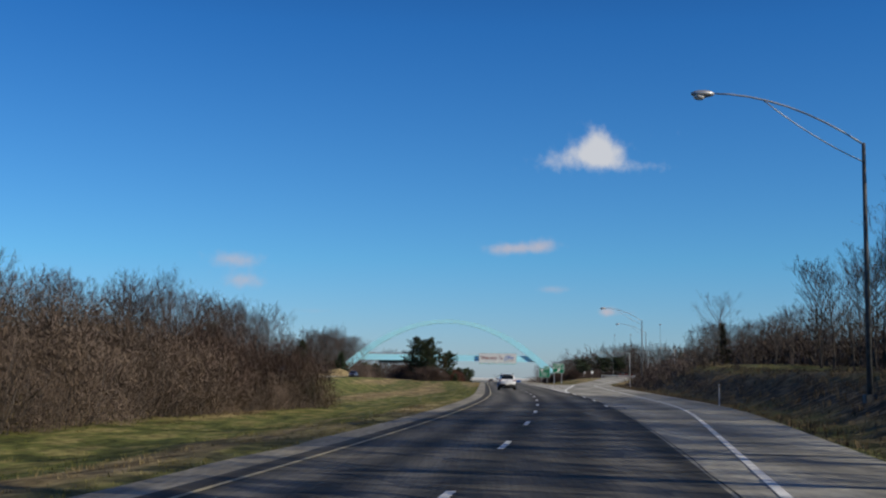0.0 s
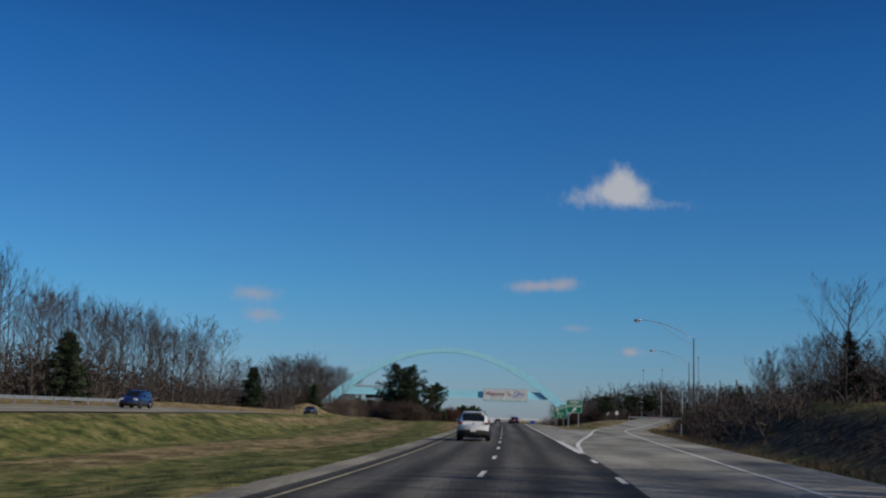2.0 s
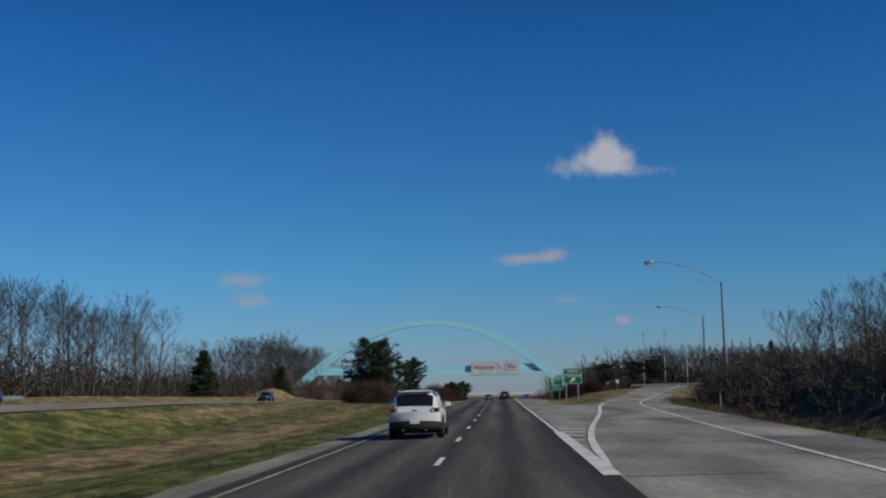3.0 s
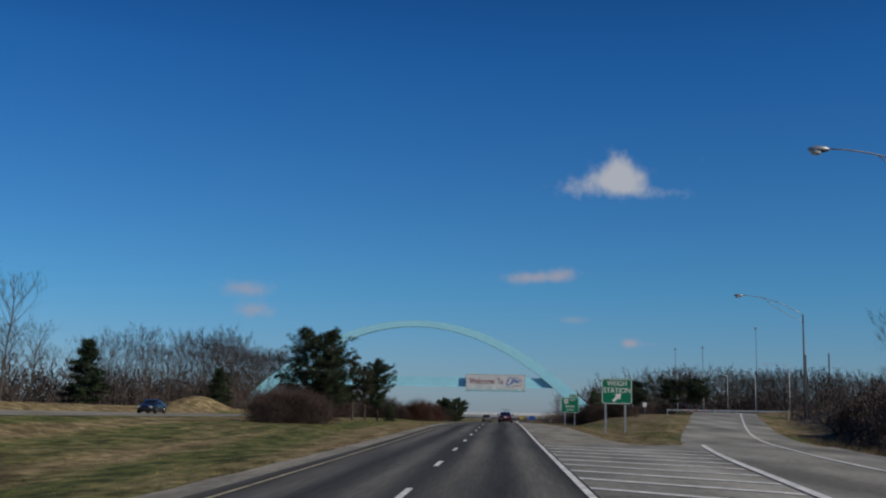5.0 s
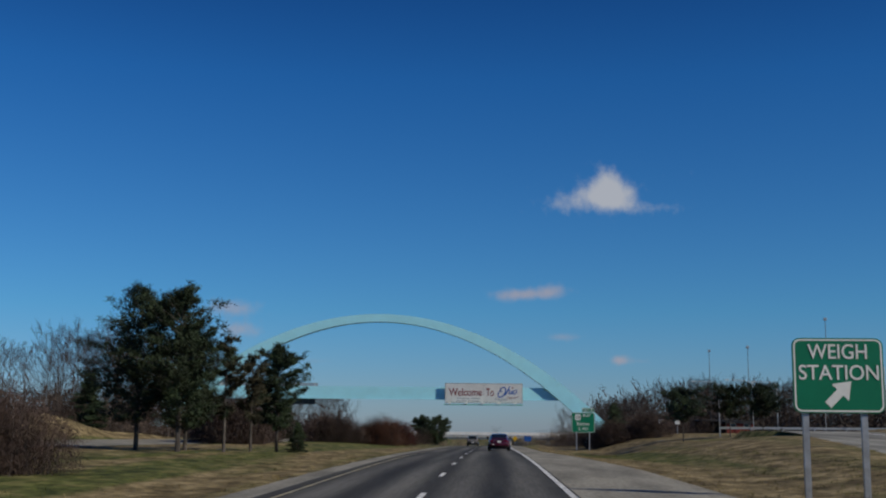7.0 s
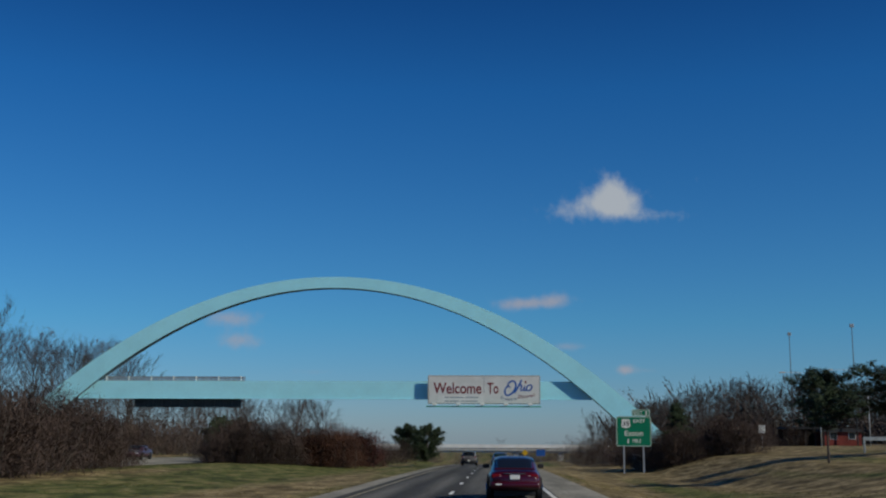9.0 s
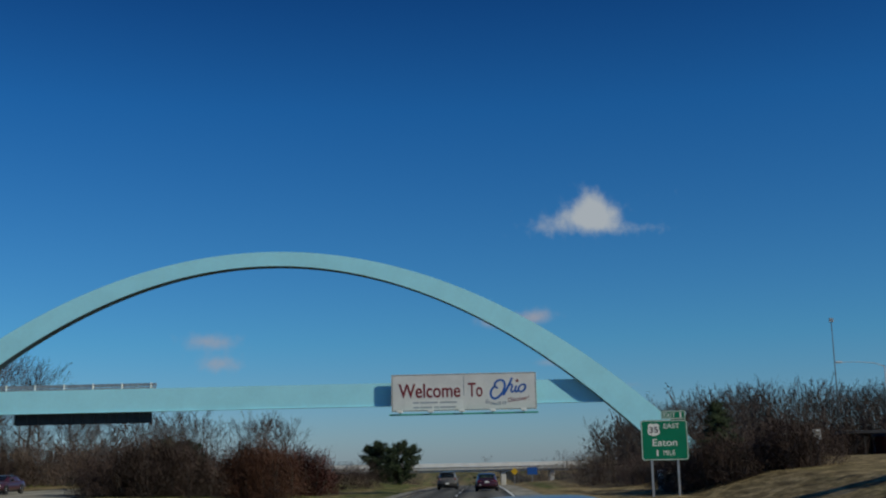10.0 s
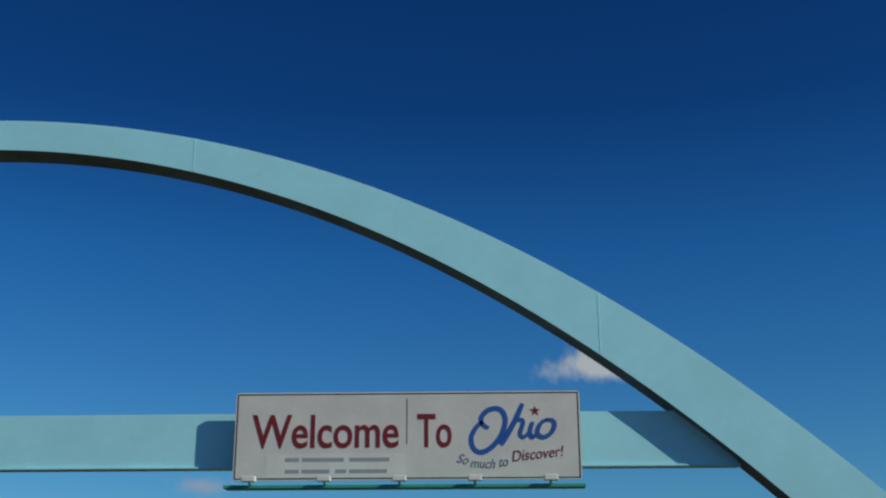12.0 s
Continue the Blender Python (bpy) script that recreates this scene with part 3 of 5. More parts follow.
        part("lamp_head", box_bm(x - 0.24, x + 0.24, -1.12, -0.78, -h - 0.14, -h + 0.06, 0.03), SIGN_WHITE, arm, "white lamp housing")
    for x in (-4.6, -1.6, 1.6, 4.6):
        part("bracket", box_bm(x - 0.07, x + 0.07, 0.10, 0.70, -1.1, 1.1), ARCH_PAINT, th)
    return th


RAIL_GREEN = material("green_rail_paint", (0.06, 0.36, 0.24), 0.6, var=0.05)
build_welcome_board()


def build_rear_board():
    """The back of the board that greets the other direction."""
    th = thing("rear_board", "dark back of a sign board behind the cross beam", "sign", at=(-33.1, FACE + 1.25, 6.91))
    part("panel", box_bm(-6.1, 6.1, 0.25, 0.35, -1.78, 1.02), DARK_STEEL, th)
    for k in range(13):
        x = -6.0 + k
        part("stiffener", box_bm(x - 0.05, x + 0.05, 0.10, 0.25, -1.72, 1.0), DARK_STEEL, th)
    part("top_rail", box_bm(-9.5, 6.5, 0.0, 0.08, 1.40, 1.68), GALV, th)
    part("mid_rail", box_bm(-9.5, 6.5, 0.0, 0.08, 1.20, 1.36), GALV, th)
    for k in range(7):
        x = -9.4 + k * 2.57
        part("rail_post", box_bm(x - 0.06, x + 0.06, -0.08, -0.02, 1.13, 1.72), SIGN_WHITE, th)
    part("walkway", box_bm(-9.5, 6.1, -0.1, 0.7, 1.10, 1.15), GALV, th)
    return th


build_rear_board()


# ---------------------------------------------------------------- road signs
def sign_post(parent, x, y, z0, z1):
    part("post", box_bm(x - 0.075, x + 0.075, y, y + 0.10, z0, z1), GALV, parent, "galvanised steel post")


def green_panel(parent, x0, x1, z0, z1, r=0.16, y=0.0):
    p = part("panel", prism_bm(rounded(x0, x1, z0, z1, r), y, y + 0.05), SIGN_GREEN, parent, "green reflective panel")
    bm = bmesh.new()
    o, i = rounded(x0 + 0.03, x1 - 0.03, z0 + 0.03, z1 - 0.03, r - 0.03), rounded(x0 + 0.07, x1 - 0.07, z0 + 0.07, z1 - 0.07, r - 0.065)
    a, b = [bm.verts.new((q[0], y - 0.004, q[1])) for q in o], [bm.verts.new((q[0], y - 0.004, q[1])) for q in i]
    for k in range(len(a)):
        j = (k + 1) % len(a)
        bm.faces.new((a[k], a[j], b[j], b[k]))
    bmesh.ops.recalc_face_normals(bm, faces=bm.faces)
    part("border", bm, SIGN_WHITE, p, "white border")
    return p


def arrow_bm(x, z, s, deg, y):
    """A bold arrow that points up and to the right."""
    pts = [(-0.5, -0.13), (0.05, -0.13), (0.05, -0.36), (0.55, 0.0), (0.05, 0.36), (0.05, 0.13), (-0.5, 0.13)]
    c, q = math.cos(radians(deg)), math.sin(radians(deg))
    return prism_bm([(x + s * (a * c - b * q), z + s * (a * q + b * c)) for a, b in pts], y - 0.006, y)


def build_weigh_sign():
    x, y = 10.33, 222.6
    th = thing("weigh_station_sign", "green weigh station sign with white arrow on two steel posts", "road sign", at=(x, y, land(x, y)))
    z = 0.25 - land(x, y)
    green_panel(th, -1.12, 1.12, z + 1.92, z + 3.78, 0.2)
    c = z + 2.85
    text_fit("lettering", "WEIGH", -0.74, 0.72, c + 0.41, c + 0.78, -0.008, SIGN_WHITE, th, bold=0.006)
    text_fit("lettering", "STATION", -0.97, 0.99, c - 0.11, c + 0.26, -0.008, SIGN_WHITE, th, bold=0.006)
    part("arrow", arrow_bm(0.0, c - 0.45, 0.80, 45, 0), SIGN_WHITE, th, "white arrow")
    for px in (-0.82, 0.62):
        sign_post(th, px, 0.06, -0.3, z + 3.6)
    return th


def build_exit_sign():
    x, y = 15.14, 363.1
    g = land(x, y)
    th = thing("exit_sign", "green exit sign for route 35 east to Eaton", "road sign", at=(x, y, g))
    z = 0.26 - g
    green_panel(th, -1.70, 1.70, z + 0.85, z + 3.75, 0.22)
    tab = green_panel(th, -0.15, 1.62, z + 3.80, z + 4.42, 0.10)
    text_fit("lettering", "EXIT", 0.02, 0.86, z + 3.94, z + 4.26, -0.008, SIGN_WHITE, th, bold=0.0)
    text_fit("lettering", "1", 1.20, 1.30, z + 3.90, z + 4.30, -0.008, SIGN_WHITE, th, bold=0.0)
    # the route shield
    half = [(0, 0.43), (0.10, 0.47), (0.22, 0.50), (0.33, 0.44), (0.43, 0.34), (0.40, 0.20), (0.41, 0.05), (0.46, -0.12), (0.43, -0.30), (0.32, -0.41), (0.16, -0.44), (0, -0.50)]
    outline = [(-0.76 + a * 0.98, z + 3.06 + b * 0.92) for a, b in half + [(-a, b) for a, b in half[-2:0:-1]]]
    shield = part("route_shield", prism_bm(outline, -0.007, 0.0), SIGN_WHITE, th, "white route shield")
    text_fit("route_number", "35", -1.08, -0.44, z + 2.83, z + 3.27, -0.012, BLACK, shield, bold=0.014)
    text_fit("lettering", "EAST", -0.02, 1.12, z + 3.14, z + 3.49, -0.008, SIGN_WHITE, th, bold=0.005)
    text_fit("lettering", "Eaton", -0.88, 0.90, z + 1.88, z + 2.38, -0.008, SIGN_WHITE, th, bold=0.006)
    text_fit("lettering", "1", -0.62, -0.50, z + 1.16, z + 1.60, -0.008, SIGN_WHITE, th, bold=0.0)
    text_fit("lettering", "MILE", -0.12, 0.70, z + 1.22, z + 1.56, -0.008, SIGN_WHITE, th, bold=0.0)
    for px in (-0.98, 0.92):
        sign_post(th, px, 0.06, -0.3, z + 3.7)
    return th


build_weigh_sign()
build_exit_sign()


# ---------------------------------------------------------------- lamp posts
def build_street_lamp(x, y, height, arm, rise, turn=0.0, z=None, ref=[]):
    g = land(x, y) if z is None else z
    th = thing("street_lamp", "tall steel street lamp with a long curved truss arm", "street lamp", "street lamps", at=(x, y, g - 0.05), turn=turn)
    part("pole", tube_bm([(0, 0, 0), (0, 0, height * 0.5), (0, 0, height)], [0.115, 0.095, 0.07], 10), POLE, th, "grey weathered steel pole", True)
    part("base_plate", box_bm(-0.22, 0.22, -0.22, 0.22, 0, 0.35, 0.03), POLE, th)
    top, low = [], []
    for k in range(9):
        f = k / 8
        top.append((-arm * f, 0, height - 0.05 + rise * (1 - (1 - f) ** 2.0)))
        low.append((-arm * 0.66 * f, 0, height - 0.75 + (rise * 0.884 + 0.70) * (f * 0.72 + 0.28 * f * f)))
    part("upper_arm", tube_bm(top, [0.036] * 8 + [0.028], 6), GALV, th, "", True)
    part("lower_arm", tube_bm(low, [0.024] * 9, 6), GALV, th, "", True)
    hx, hz = -arm, height - 0.05 + rise
    bm = bmesh.new()
    bmesh.ops.create_uvsphere(bm, u_segments=12, v_segments=8, radius=0.5, matrix=pose(hx - 0.32, 0, hz - 0.02) @ Matrix.Diagonal((0.95, 0.40, 0.30, 1)))
    head = part("lamp_head", bm, GALV, th, "pale cobra-head luminaire", True)
    bm = bmesh.new()
    bmesh.ops.create_uvsphere(bm, u_segments=10, v_segments=6, radius=0.5, matrix=pose(hx - 0.45, 0, hz - 0.14) @ Matrix.Diagonal((0.5, 0.34, 0.28, 1)))
    part("lens", bm, LENS, head, "glass lens", True)
    return th


LENS = material("lamp_lens", (0.55, 0.56, 0.55), 0.15, var=0.05, spec=0.5)
LAMP_H = 10.75
build_street_lamp(10.4, 44.0, 10.1, 5.9, 2.0)
build_street_lamp(21.4, 185.2, LAMP_H + 0.1, 6.0, 2.0)
build_street_lamp(31.4, 250.9, LAMP_H - 0.1, 5.9, 1.9)


def build_mast(x, y, height, z=None):
    g = land(x, y) if z is None else z
    th = thing("light_mast", "slim tall light mast with a small lamp cluster", "light mast", "weigh station masts", at=(x, y, g))
    part("pole", tube_bm([(0, 0, -0.2), (0, 0, height)], [0.085, 0.045], 8), POLE, th, "", True)
    bm = bmesh.new()
    for s in (-1, 1):
        box_bm(s * 0.03, s * 0.24, -0.14, 0.14, height - 0.22, height + 0.22, 0.03, bm)
    part("lamp_head", bm, GALV, th, "grey lamp cluster")
    return th


def build_wood_pole(x, y, height):
    th = thing("utility_pole", "plain dark wooden pole", "utility pole", "weigh station poles", at=(x, y, land(x, y)))
    part("pole", tube_bm([(0, 0, -0.2), (0, 0, height)], [0.14, 0.10], 8), WOOD, th, "", True)
    return th


def build_white_pole(x, y, height, arm=3.9):
    th = thing("ramp_lamp", "short white pole with a small flat lamp", "lamp post", "weigh station lamps", at=(x, y, land(x, y)))
    part("pole", tube_bm([(0, 0, -0.2), (0, 0, height)], [0.065, 0.05], 8), PALE, th, "", True)
    part("arm", tube_bm([(0, 0, height - 0.1), (-arm * 0.25, 0, height + 0.22), (-arm * 0.6, 0, height + 0.36), (-arm, 0, height + 0.36)], [0.04, 0.034, 0.03, 0.026], 6), PALE, th)
    part("lamp_head", box_bm(-arm - 0.6, -arm, -0.16, 0.16, height + 0.28, height + 0.44, 0.05), PALE, th, "flat pale lamp head")
    return th


PALE = material("pale_grey_paint", (0.55, 0.56, 0.57), 0.5, var=0.06)
WOOD = material("dark_weathered_wood", (0.07, 0.06, 0.05), 0.9, var=0.2, scale=3, fine=40)
build_mast(43.1, 412.0, 15.5)
build_mast(46.7, 395.4, 15.0)
build_mast(53.0, 370.0, 17.5)
for x, y, top in ((53.7, 346.7, 10.2), (53.5, 373.6, 9.3), (54.4, 407.0, 10.2), (45.1, 385.6, 9.6), (39.6, 386.0, 9.3)):
    build_white_pole(x, y, top - land(x, y))
build_wood_pole(49.2, 318.1, 10.8 - land(49.2, 318.1))
build_wood_pole(53.0, 318.9, 11.2 - land(53.0, 318.9))


# ---------------------------------------------------------------- guard rails, delineators, bridge, buildings
def build_guard_rail(a, b, label, posts=4.0):
    a, b = Vector(a), Vector(b)
    L = (b - a).length
    th = thing("guard_rail", label, "guard rail", at=tuple(a), turn=math.degrees(math.atan2(b.y - a.y, b.x - a.x)))
    profile = [(0.0, 0.40), (0.06, 0.44), (0.06, 0.50), (0.0, 0.55), (0.06, 0.60), (0.06, 0.66), (0.0, 0.70), (-0.02, 0.70), (-0.02, 0.40)]
    bm = bmesh.new()
    r0, r1 = [bm.verts.new((0, y, z)) for y, z in profile], [bm.verts.new((L, y, z + b.z - a.z)) for y, z in profile]
    for k in range(len(profile)):
        j = (k + 1) % len(profile)
        bm.faces.new((r0[k], r0[j], r1[j], r1[k]))
    bm.faces.new(r0)
    bm.faces.new(r1[::-1])
    bmesh.ops.recalc_face_normals(bm, faces=bm.faces)
    part("beam", bm, GALV, th, "galvanised corrugated rail")
    n = int(L / posts)
    post = None
    for k in range(n + 1):
        f = k / n
        me = post.data if post else None
        ob = part("post", me or box_bm(-0.07, 0.07, 0.0, 0.14, -0.6, 0.68), GALV, th)
        ob.location = (L * f, 0.0 - 0.18, (b.z - a.z) * f)
        post = post or ob
    return th


gz = far_lanes(181) + 0.28
build_guard_rail((-40.6 + bend(60), 60, gz), (-40.2, 181, gz), "pale steel guard rail beside the westbound lanes")
build_guard_rail((31.5, 345, 1.40), (56, 345, 1.45), "pale steel guard rail in front of the weigh station")


def build_delineator(x, y):
    th = thing("delineator_post", "slim white roadside marker post", "marker post", "marker posts", at=(x, y, land(x, y)))
    part("post", box_bm(-0.032, 0.032, -0.02, 0.02, -0.1, 1.22, 0.01), PALE, th, "white marker post")
    part("reflector", box_bm(-0.028, 0.028, -0.028, -0.02, 1.02, 1.14), YELLOW_PAINT, th, "amber reflector")
    return th


build_delineator(8.5, 62.5)
build_delineator(16.6, 163.0)
build_delineator(34.0, 268.0)


BRIDGE_WHITE = material("white_bridge_paint", (0.80, 0.80, 0.78), 0.7, var=0.05, scale=0.5, fine=5)


def build_bridge():
    y, z = 610.0, -0.78
    th = thing("overpass", "low pale concrete overpass crossing the highway far ahead", "bridge", at=(-8, y, z))
    part("deck", box_bm(-45, 45, 0, 9, -1.1, 0.0), CONCRETE, th, "pale concrete deck")
    part("parapet", box_bm(-45, 45, -0.25, 0.0, -0.35, 0.75), BRIDGE_WHITE, th, "white painted concrete parapet")
    part("girder", box_bm(-45, 45, 0.6, 8.4, -1.75, -1.1), GALV, th, "pale steel girders")
    for x in (-38, -15, 16, 30):
        part("pier", box_bm(x - 0.7, x + 0.7, 1, 8, -7.5, -1.9, 0.1), CONCRETE, th, "concrete pier")
    return th


build_bridge()


def build_small_building(x, y, w, d, h, roof_over, wall_mat, roof_mat, label, turn=0.0):
    z = land(x, y)
    th = thing("weigh_building", label, "building", at=(x, y, z - 0.1), turn=turn)
    part("wall", box_bm(-w / 2, w / 2, -d / 2, d / 2, 0, h), wall_mat, th)
    part("roof", prism_bm([(-w / 2 - roof_over, h), (w / 2 + roof_over, h), (w / 2 - 0.3, h + 0.45), (-w / 2 + 0.3, h + 0.45)], -d / 2 - roof_over, d / 2 + roof_over), roof_mat, th)
    n = max(2, int(w / 2.6))
    for k in range(n):
        cx = -w / 2 + w * (k + 0.5) / n
        win = part("window", box_bm(cx - 0.45, cx + 0.45, -d / 2 - 0.04, -d / 2 + 0.02, 0.9, 1.8), PALE, th, "pale window frame")
        part("pane", box_bm(cx - 0.38, cx + 0.38, -d / 2 - 0.055, -d / 2 - 0.04, 0.97, 1.73), GLASS_DARK, win, "dark glass pane")
    return th


ROOF_DARK = material("dark_flat_roof", (0.035, 0.035, 0.04), 0.8, var=0.1, scale=1, fine=12)
TRIM_DARK = material("dark_painted_wood", (0.03, 0.028, 0.027), 0.8, var=0.15, scale=1, fine=12)
GLASS_DARK = material("dark_glass", (0.02, 0.025, 0.03), 0.08, var=0.05, spec=0.6)
BRICK_RED = material("faded_red_wall", (0.18, 0.034, 0.026), 0.85, var=0.12, scale=1.5, fine=14)
build_small_building(45.2, 399, 4.6, 5.0, 1.8, 0.3, BRICK_RED, ROOF_DARK, "low red walled building with a dark roof")


def build_canopy(x, y):
    th = thing("canopy", "dark flat canopy on posts beside the red building", "canopy", at=(x, y, land(x, y)))
    part("roof", box_bm(-2.4, 2.4, -2.6, 2.6, 2.1, 2.4, 0.04), ROOF_DARK, th, "dark flat roof")
    for px in (-2.2, 0, 2.2):
        for py in (-2.3, 2.3):
            part("post", box_bm(px - 0.08, px + 0.08, py - 0.08, py + 0.08, -0.1, 2.1), TRIM_DARK, th, "dark post")
    part("back_panel", box_bm(-2.3, 2.3, 2.3, 2.4, 0, 2.1), TRIM_DARK, th, "dark panel")


build_canopy(40.4, 398)


def build_small_sign(x, y, kind):
    g = land(x, y)
    if kind == "diamond":
        th = thing("warning_sign", "yellow diamond warning sign on a post", "road sign", at=(x, y, g))
        part("panel", prism_bm([(0, 1.5), (0.65, 2.15), (0, 2.8), (-0.65, 2.15)], 0, 0.03), YELLOW_SIGN, th, "yellow diamond panel")
    elif kind == "blue":
        th = thing("service_sign", "blue service sign on a post", "road sign", at=(x, y, g))
        part("panel", box_bm(-0.9, 0.9, 0, 0.03, 1.2, 2.5, 0.01), SIGN_BLUE, th, "blue panel")
    else:
        th = thing("regulatory_sign", "small white sign on a slim post", "road sign", at=(x, y, g))
        part("panel", box_bm(-0.38, 0.38, 0, 0.03, 1.7, 2.6, 0.01), SIGN_WHITE, th, "white panel")
    part("post", box_bm(-0.04, 0.04, 0.03, 0.09, -0.2, 2.5), GALV, th)


YELLOW_SIGN = material("yellow_sign_sheeting", (0.60, 0.36, 0.02), 0.5, var=0.04)
SIGN_BLUE = material("blue_sign_sheeting", (0.02, 0.09, 0.32), 0.5, var=0.04)
build_small_sign(7.4, 478, "diamond")
build_small_sign(10.8, 486, "blue")
build_small_sign(32.3, 384, "white")
build_small_sign(29.8, 386, "white")

# ---------------------------------------------------------------- vegetation
BARK = material("grey_brown_bark", (0.085, 0.072, 0.062), 0.95, var=0.2, scale=2, fine=20, rand=0.25)
TWIG = material("grey_brown_twigs", (0.074, 0.056, 0.048), 0.95, var=0.2, scale=0.7, fine=6, rand=0.3)
BRUSH = material("red_brown_brush", (0.152, 0.113, 0.086), 0.95, var=0.22, scale=0.6, fine=5, rand=0.3)
RUST = material("rusty_leaf_brush", (0.090, 0.040, 0.023), 0.95, var=0.22, scale=0.6, fine=5, rand=0.2)
MOUND = material("dark_brown_twigs", (0.082, 0.055, 0.044), 0.95, var=0.22, scale=0.6, fine=5, rand=0.2)
MAROON = material("dark_maroon_brush", (0.075, 0.028, 0.022), 0.95, var=0.22, scale=0.6, fine=5, rand=0.2)
NEEDLES = material("pine_needles", (0.030, 0.046, 0.020), 0.8, var=0.3, scale=0.8, fine=5, rand=0.2)
NEEDLES_DRY = material("bronze_needles", (0.060, 0.055, 0.030), 0.85, var=0.3, scale=0.8, fine=5, rand=0.2)


class Soup:
    """Collects vertices and faces of many small pieces."""

    def __init__(self):
        self.v, self.f = [], []

    def limb(self, p, q, r0, r1, sides):
        d = (q - p).normalized()
        a = d.cross(Vector((0.31, 0.2, 0.93))).normalized()
        b = d.cross(a)
        k0 = len(self.v)
        for c, r in ((p, r0), (q, r1)):
            for k in range(sides):
                w = math.tau * k / sides
                self.v.append(c + r * (math.cos(w) * a + math.sin(w) * b))
        for k in range(sides):
            j = (k + 1) % sides
            self.f.append((k0 + k, k0 + j, k0 + sides + j, k0 + sides + k))

    def spike(self, p, q, r):
        d = (q - p).normalized()
        a = d.cross(Vector((0.31, 0.2, 0.93))).normalized()
        b = d.cross(a)
        k0 = len(self.v)
        self.v += [p + r * a, p - r * 0.5 * a + r * 0.87 * b, p - r * 0.5 * a - r * 0.87 * b, q]
        self.f += [(k0, k0 + 1, k0 + 3), (k0 + 1, k0 + 2, k0 + 3), (k0 + 2, k0, k0 + 3)]

    def blade(self, p, q, r):
        """The finest twigs, too thin for a round section."""
        a = (q - p).cross(Vector((0.31, 0.2, 0.93))).normalized() * r
        k0 = len(self.v)
        self.v += [p + a, p - a, q]
        self.f.append((k0, k0 + 1, k0 + 2))

    def mesh(self, name, mat):
        return mesh_of(name, self.v, self.f, mat)


def turned(d, angle, rng):
    a = d.orthogonal().normalized()
    a = Matrix.Rotation(rng.uniform(0, math.tau), 3, d) @ a
    return (Matrix.Rotation(angle, 3, a) @ d).normalized()


def bare_tree_meshes(seed, height, first=0.3, spread=0.22, limbs=18, side=6, twigs=6, radius=0.15, thick=1.0, upright=0.5):
    """A leafless tree: trunk and limbs in one mesh, the fine branches and twigs in another."""
    rng = random.Random(seed)
    wood, fine = Soup(), Soup()
    n, pts = 7, [Vector((0, 0, -0.25))]
    lean = Vector((rng.gauss(0, 0.04), rng.gauss(0, 0.04), 0))
    for k in range(n):
        pts.append(pts[-1] + Vector((rng.gauss(0, 0.09), rng.gauss(0, 0.09), height * 0.93 / n)) + lean * height / n)
    rad = [radius * (1 - 0.93 * k / n) for k in range(n + 1)]
    for k in range(n):
        wood.limb(pts[k], pts[k + 1], rad[k], rad[k + 1], 6)
    up = Vector((0, 0, 1))

    def twig_spray(p, d, length):
        """A thin branch that carries forked twigs."""
        q = p + d * length
        fine.blade(p, q, 0.012 * thick)
        for t in range(twigs):
            o = p.lerp(q, 0.25 + 0.75 * (t + rng.random()) / twigs)
            e = (turned(d, rng.uniform(0.4, 0.95), rng) + up * 0.22).normalized()
            tip = o + e * length * rng.uniform(0.28, 0.60)
            fine.blade(o, tip, 0.0085 * thick)
            for _ in range(2):
                g = (turned(e, rng.uniform(0.3, 0.8), rng) + up * 0.12).normalized()
                b = o.lerp(tip, rng.uniform(0.3, 0.95))
                fine.blade(b, b + g * length * rng.uniform(0.14, 0.32), 0.0065 * thick)

    for b in range(limbs):
        f = first + (0.97 - first) * ((b + rng.random()) / limbs) ** 0.85
        i = min(n - 1, int(f * n))
        p = pts[i].lerp(pts[i + 1], f * n - i)
        t = (f - first) / (1 - first)
        reach = height * spread * (0.35 + 0.65 * math.sin(math.pi * (0.18 + 0.72 * t)) ** 0.9) * rng.uniform(0.75, 1.15)
        a = b * 2.399 + rng.gauss(0, 0.4)
        d = Vector((math.cos(a), math.sin(a), upright + 0.9 * t + rng.gauss(0, 0.12))).normalized()
        L = min(reach / max(0.3, math.hypot(d.x, d.y)), height * (1.03 - f) / max(0.2, d.z) + 0.4)
        r = radius * (1 - 0.9 * f) * 0.5 + 0.012
        m = p + d * L * 0.5
        d2 = (d + up * 0.25 + Vector((rng.gauss(0, 0.12), rng.gauss(0, 0.12), 0))).normalized()
        tip = m + d2 * L * 0.5
        wood.limb(p, m, r, r * 0.6, 4)
        wood.spike(m, tip, r * 0.6)
        for c in range(side):
            g = 0.22 + 0.80 * (c + rng.random()) / side
            o = p.lerp(m, g * 2) if g < 0.5 else m.lerp(tip, min(1, g * 2 - 1))
            e = (turned(d, rng.uniform(0.45, 0.9), rng) + up * 0.18).normalized()
            twig_spray(o, e, L * rng.uniform(0.26, 0.44) * (1.15 - 0.5 * g))
        twig_spray(m.lerp(tip, 0.7), d2, L * 0.3)
    return wood.mesh("trunk", BARK), fine.mesh("crown", TWIG)


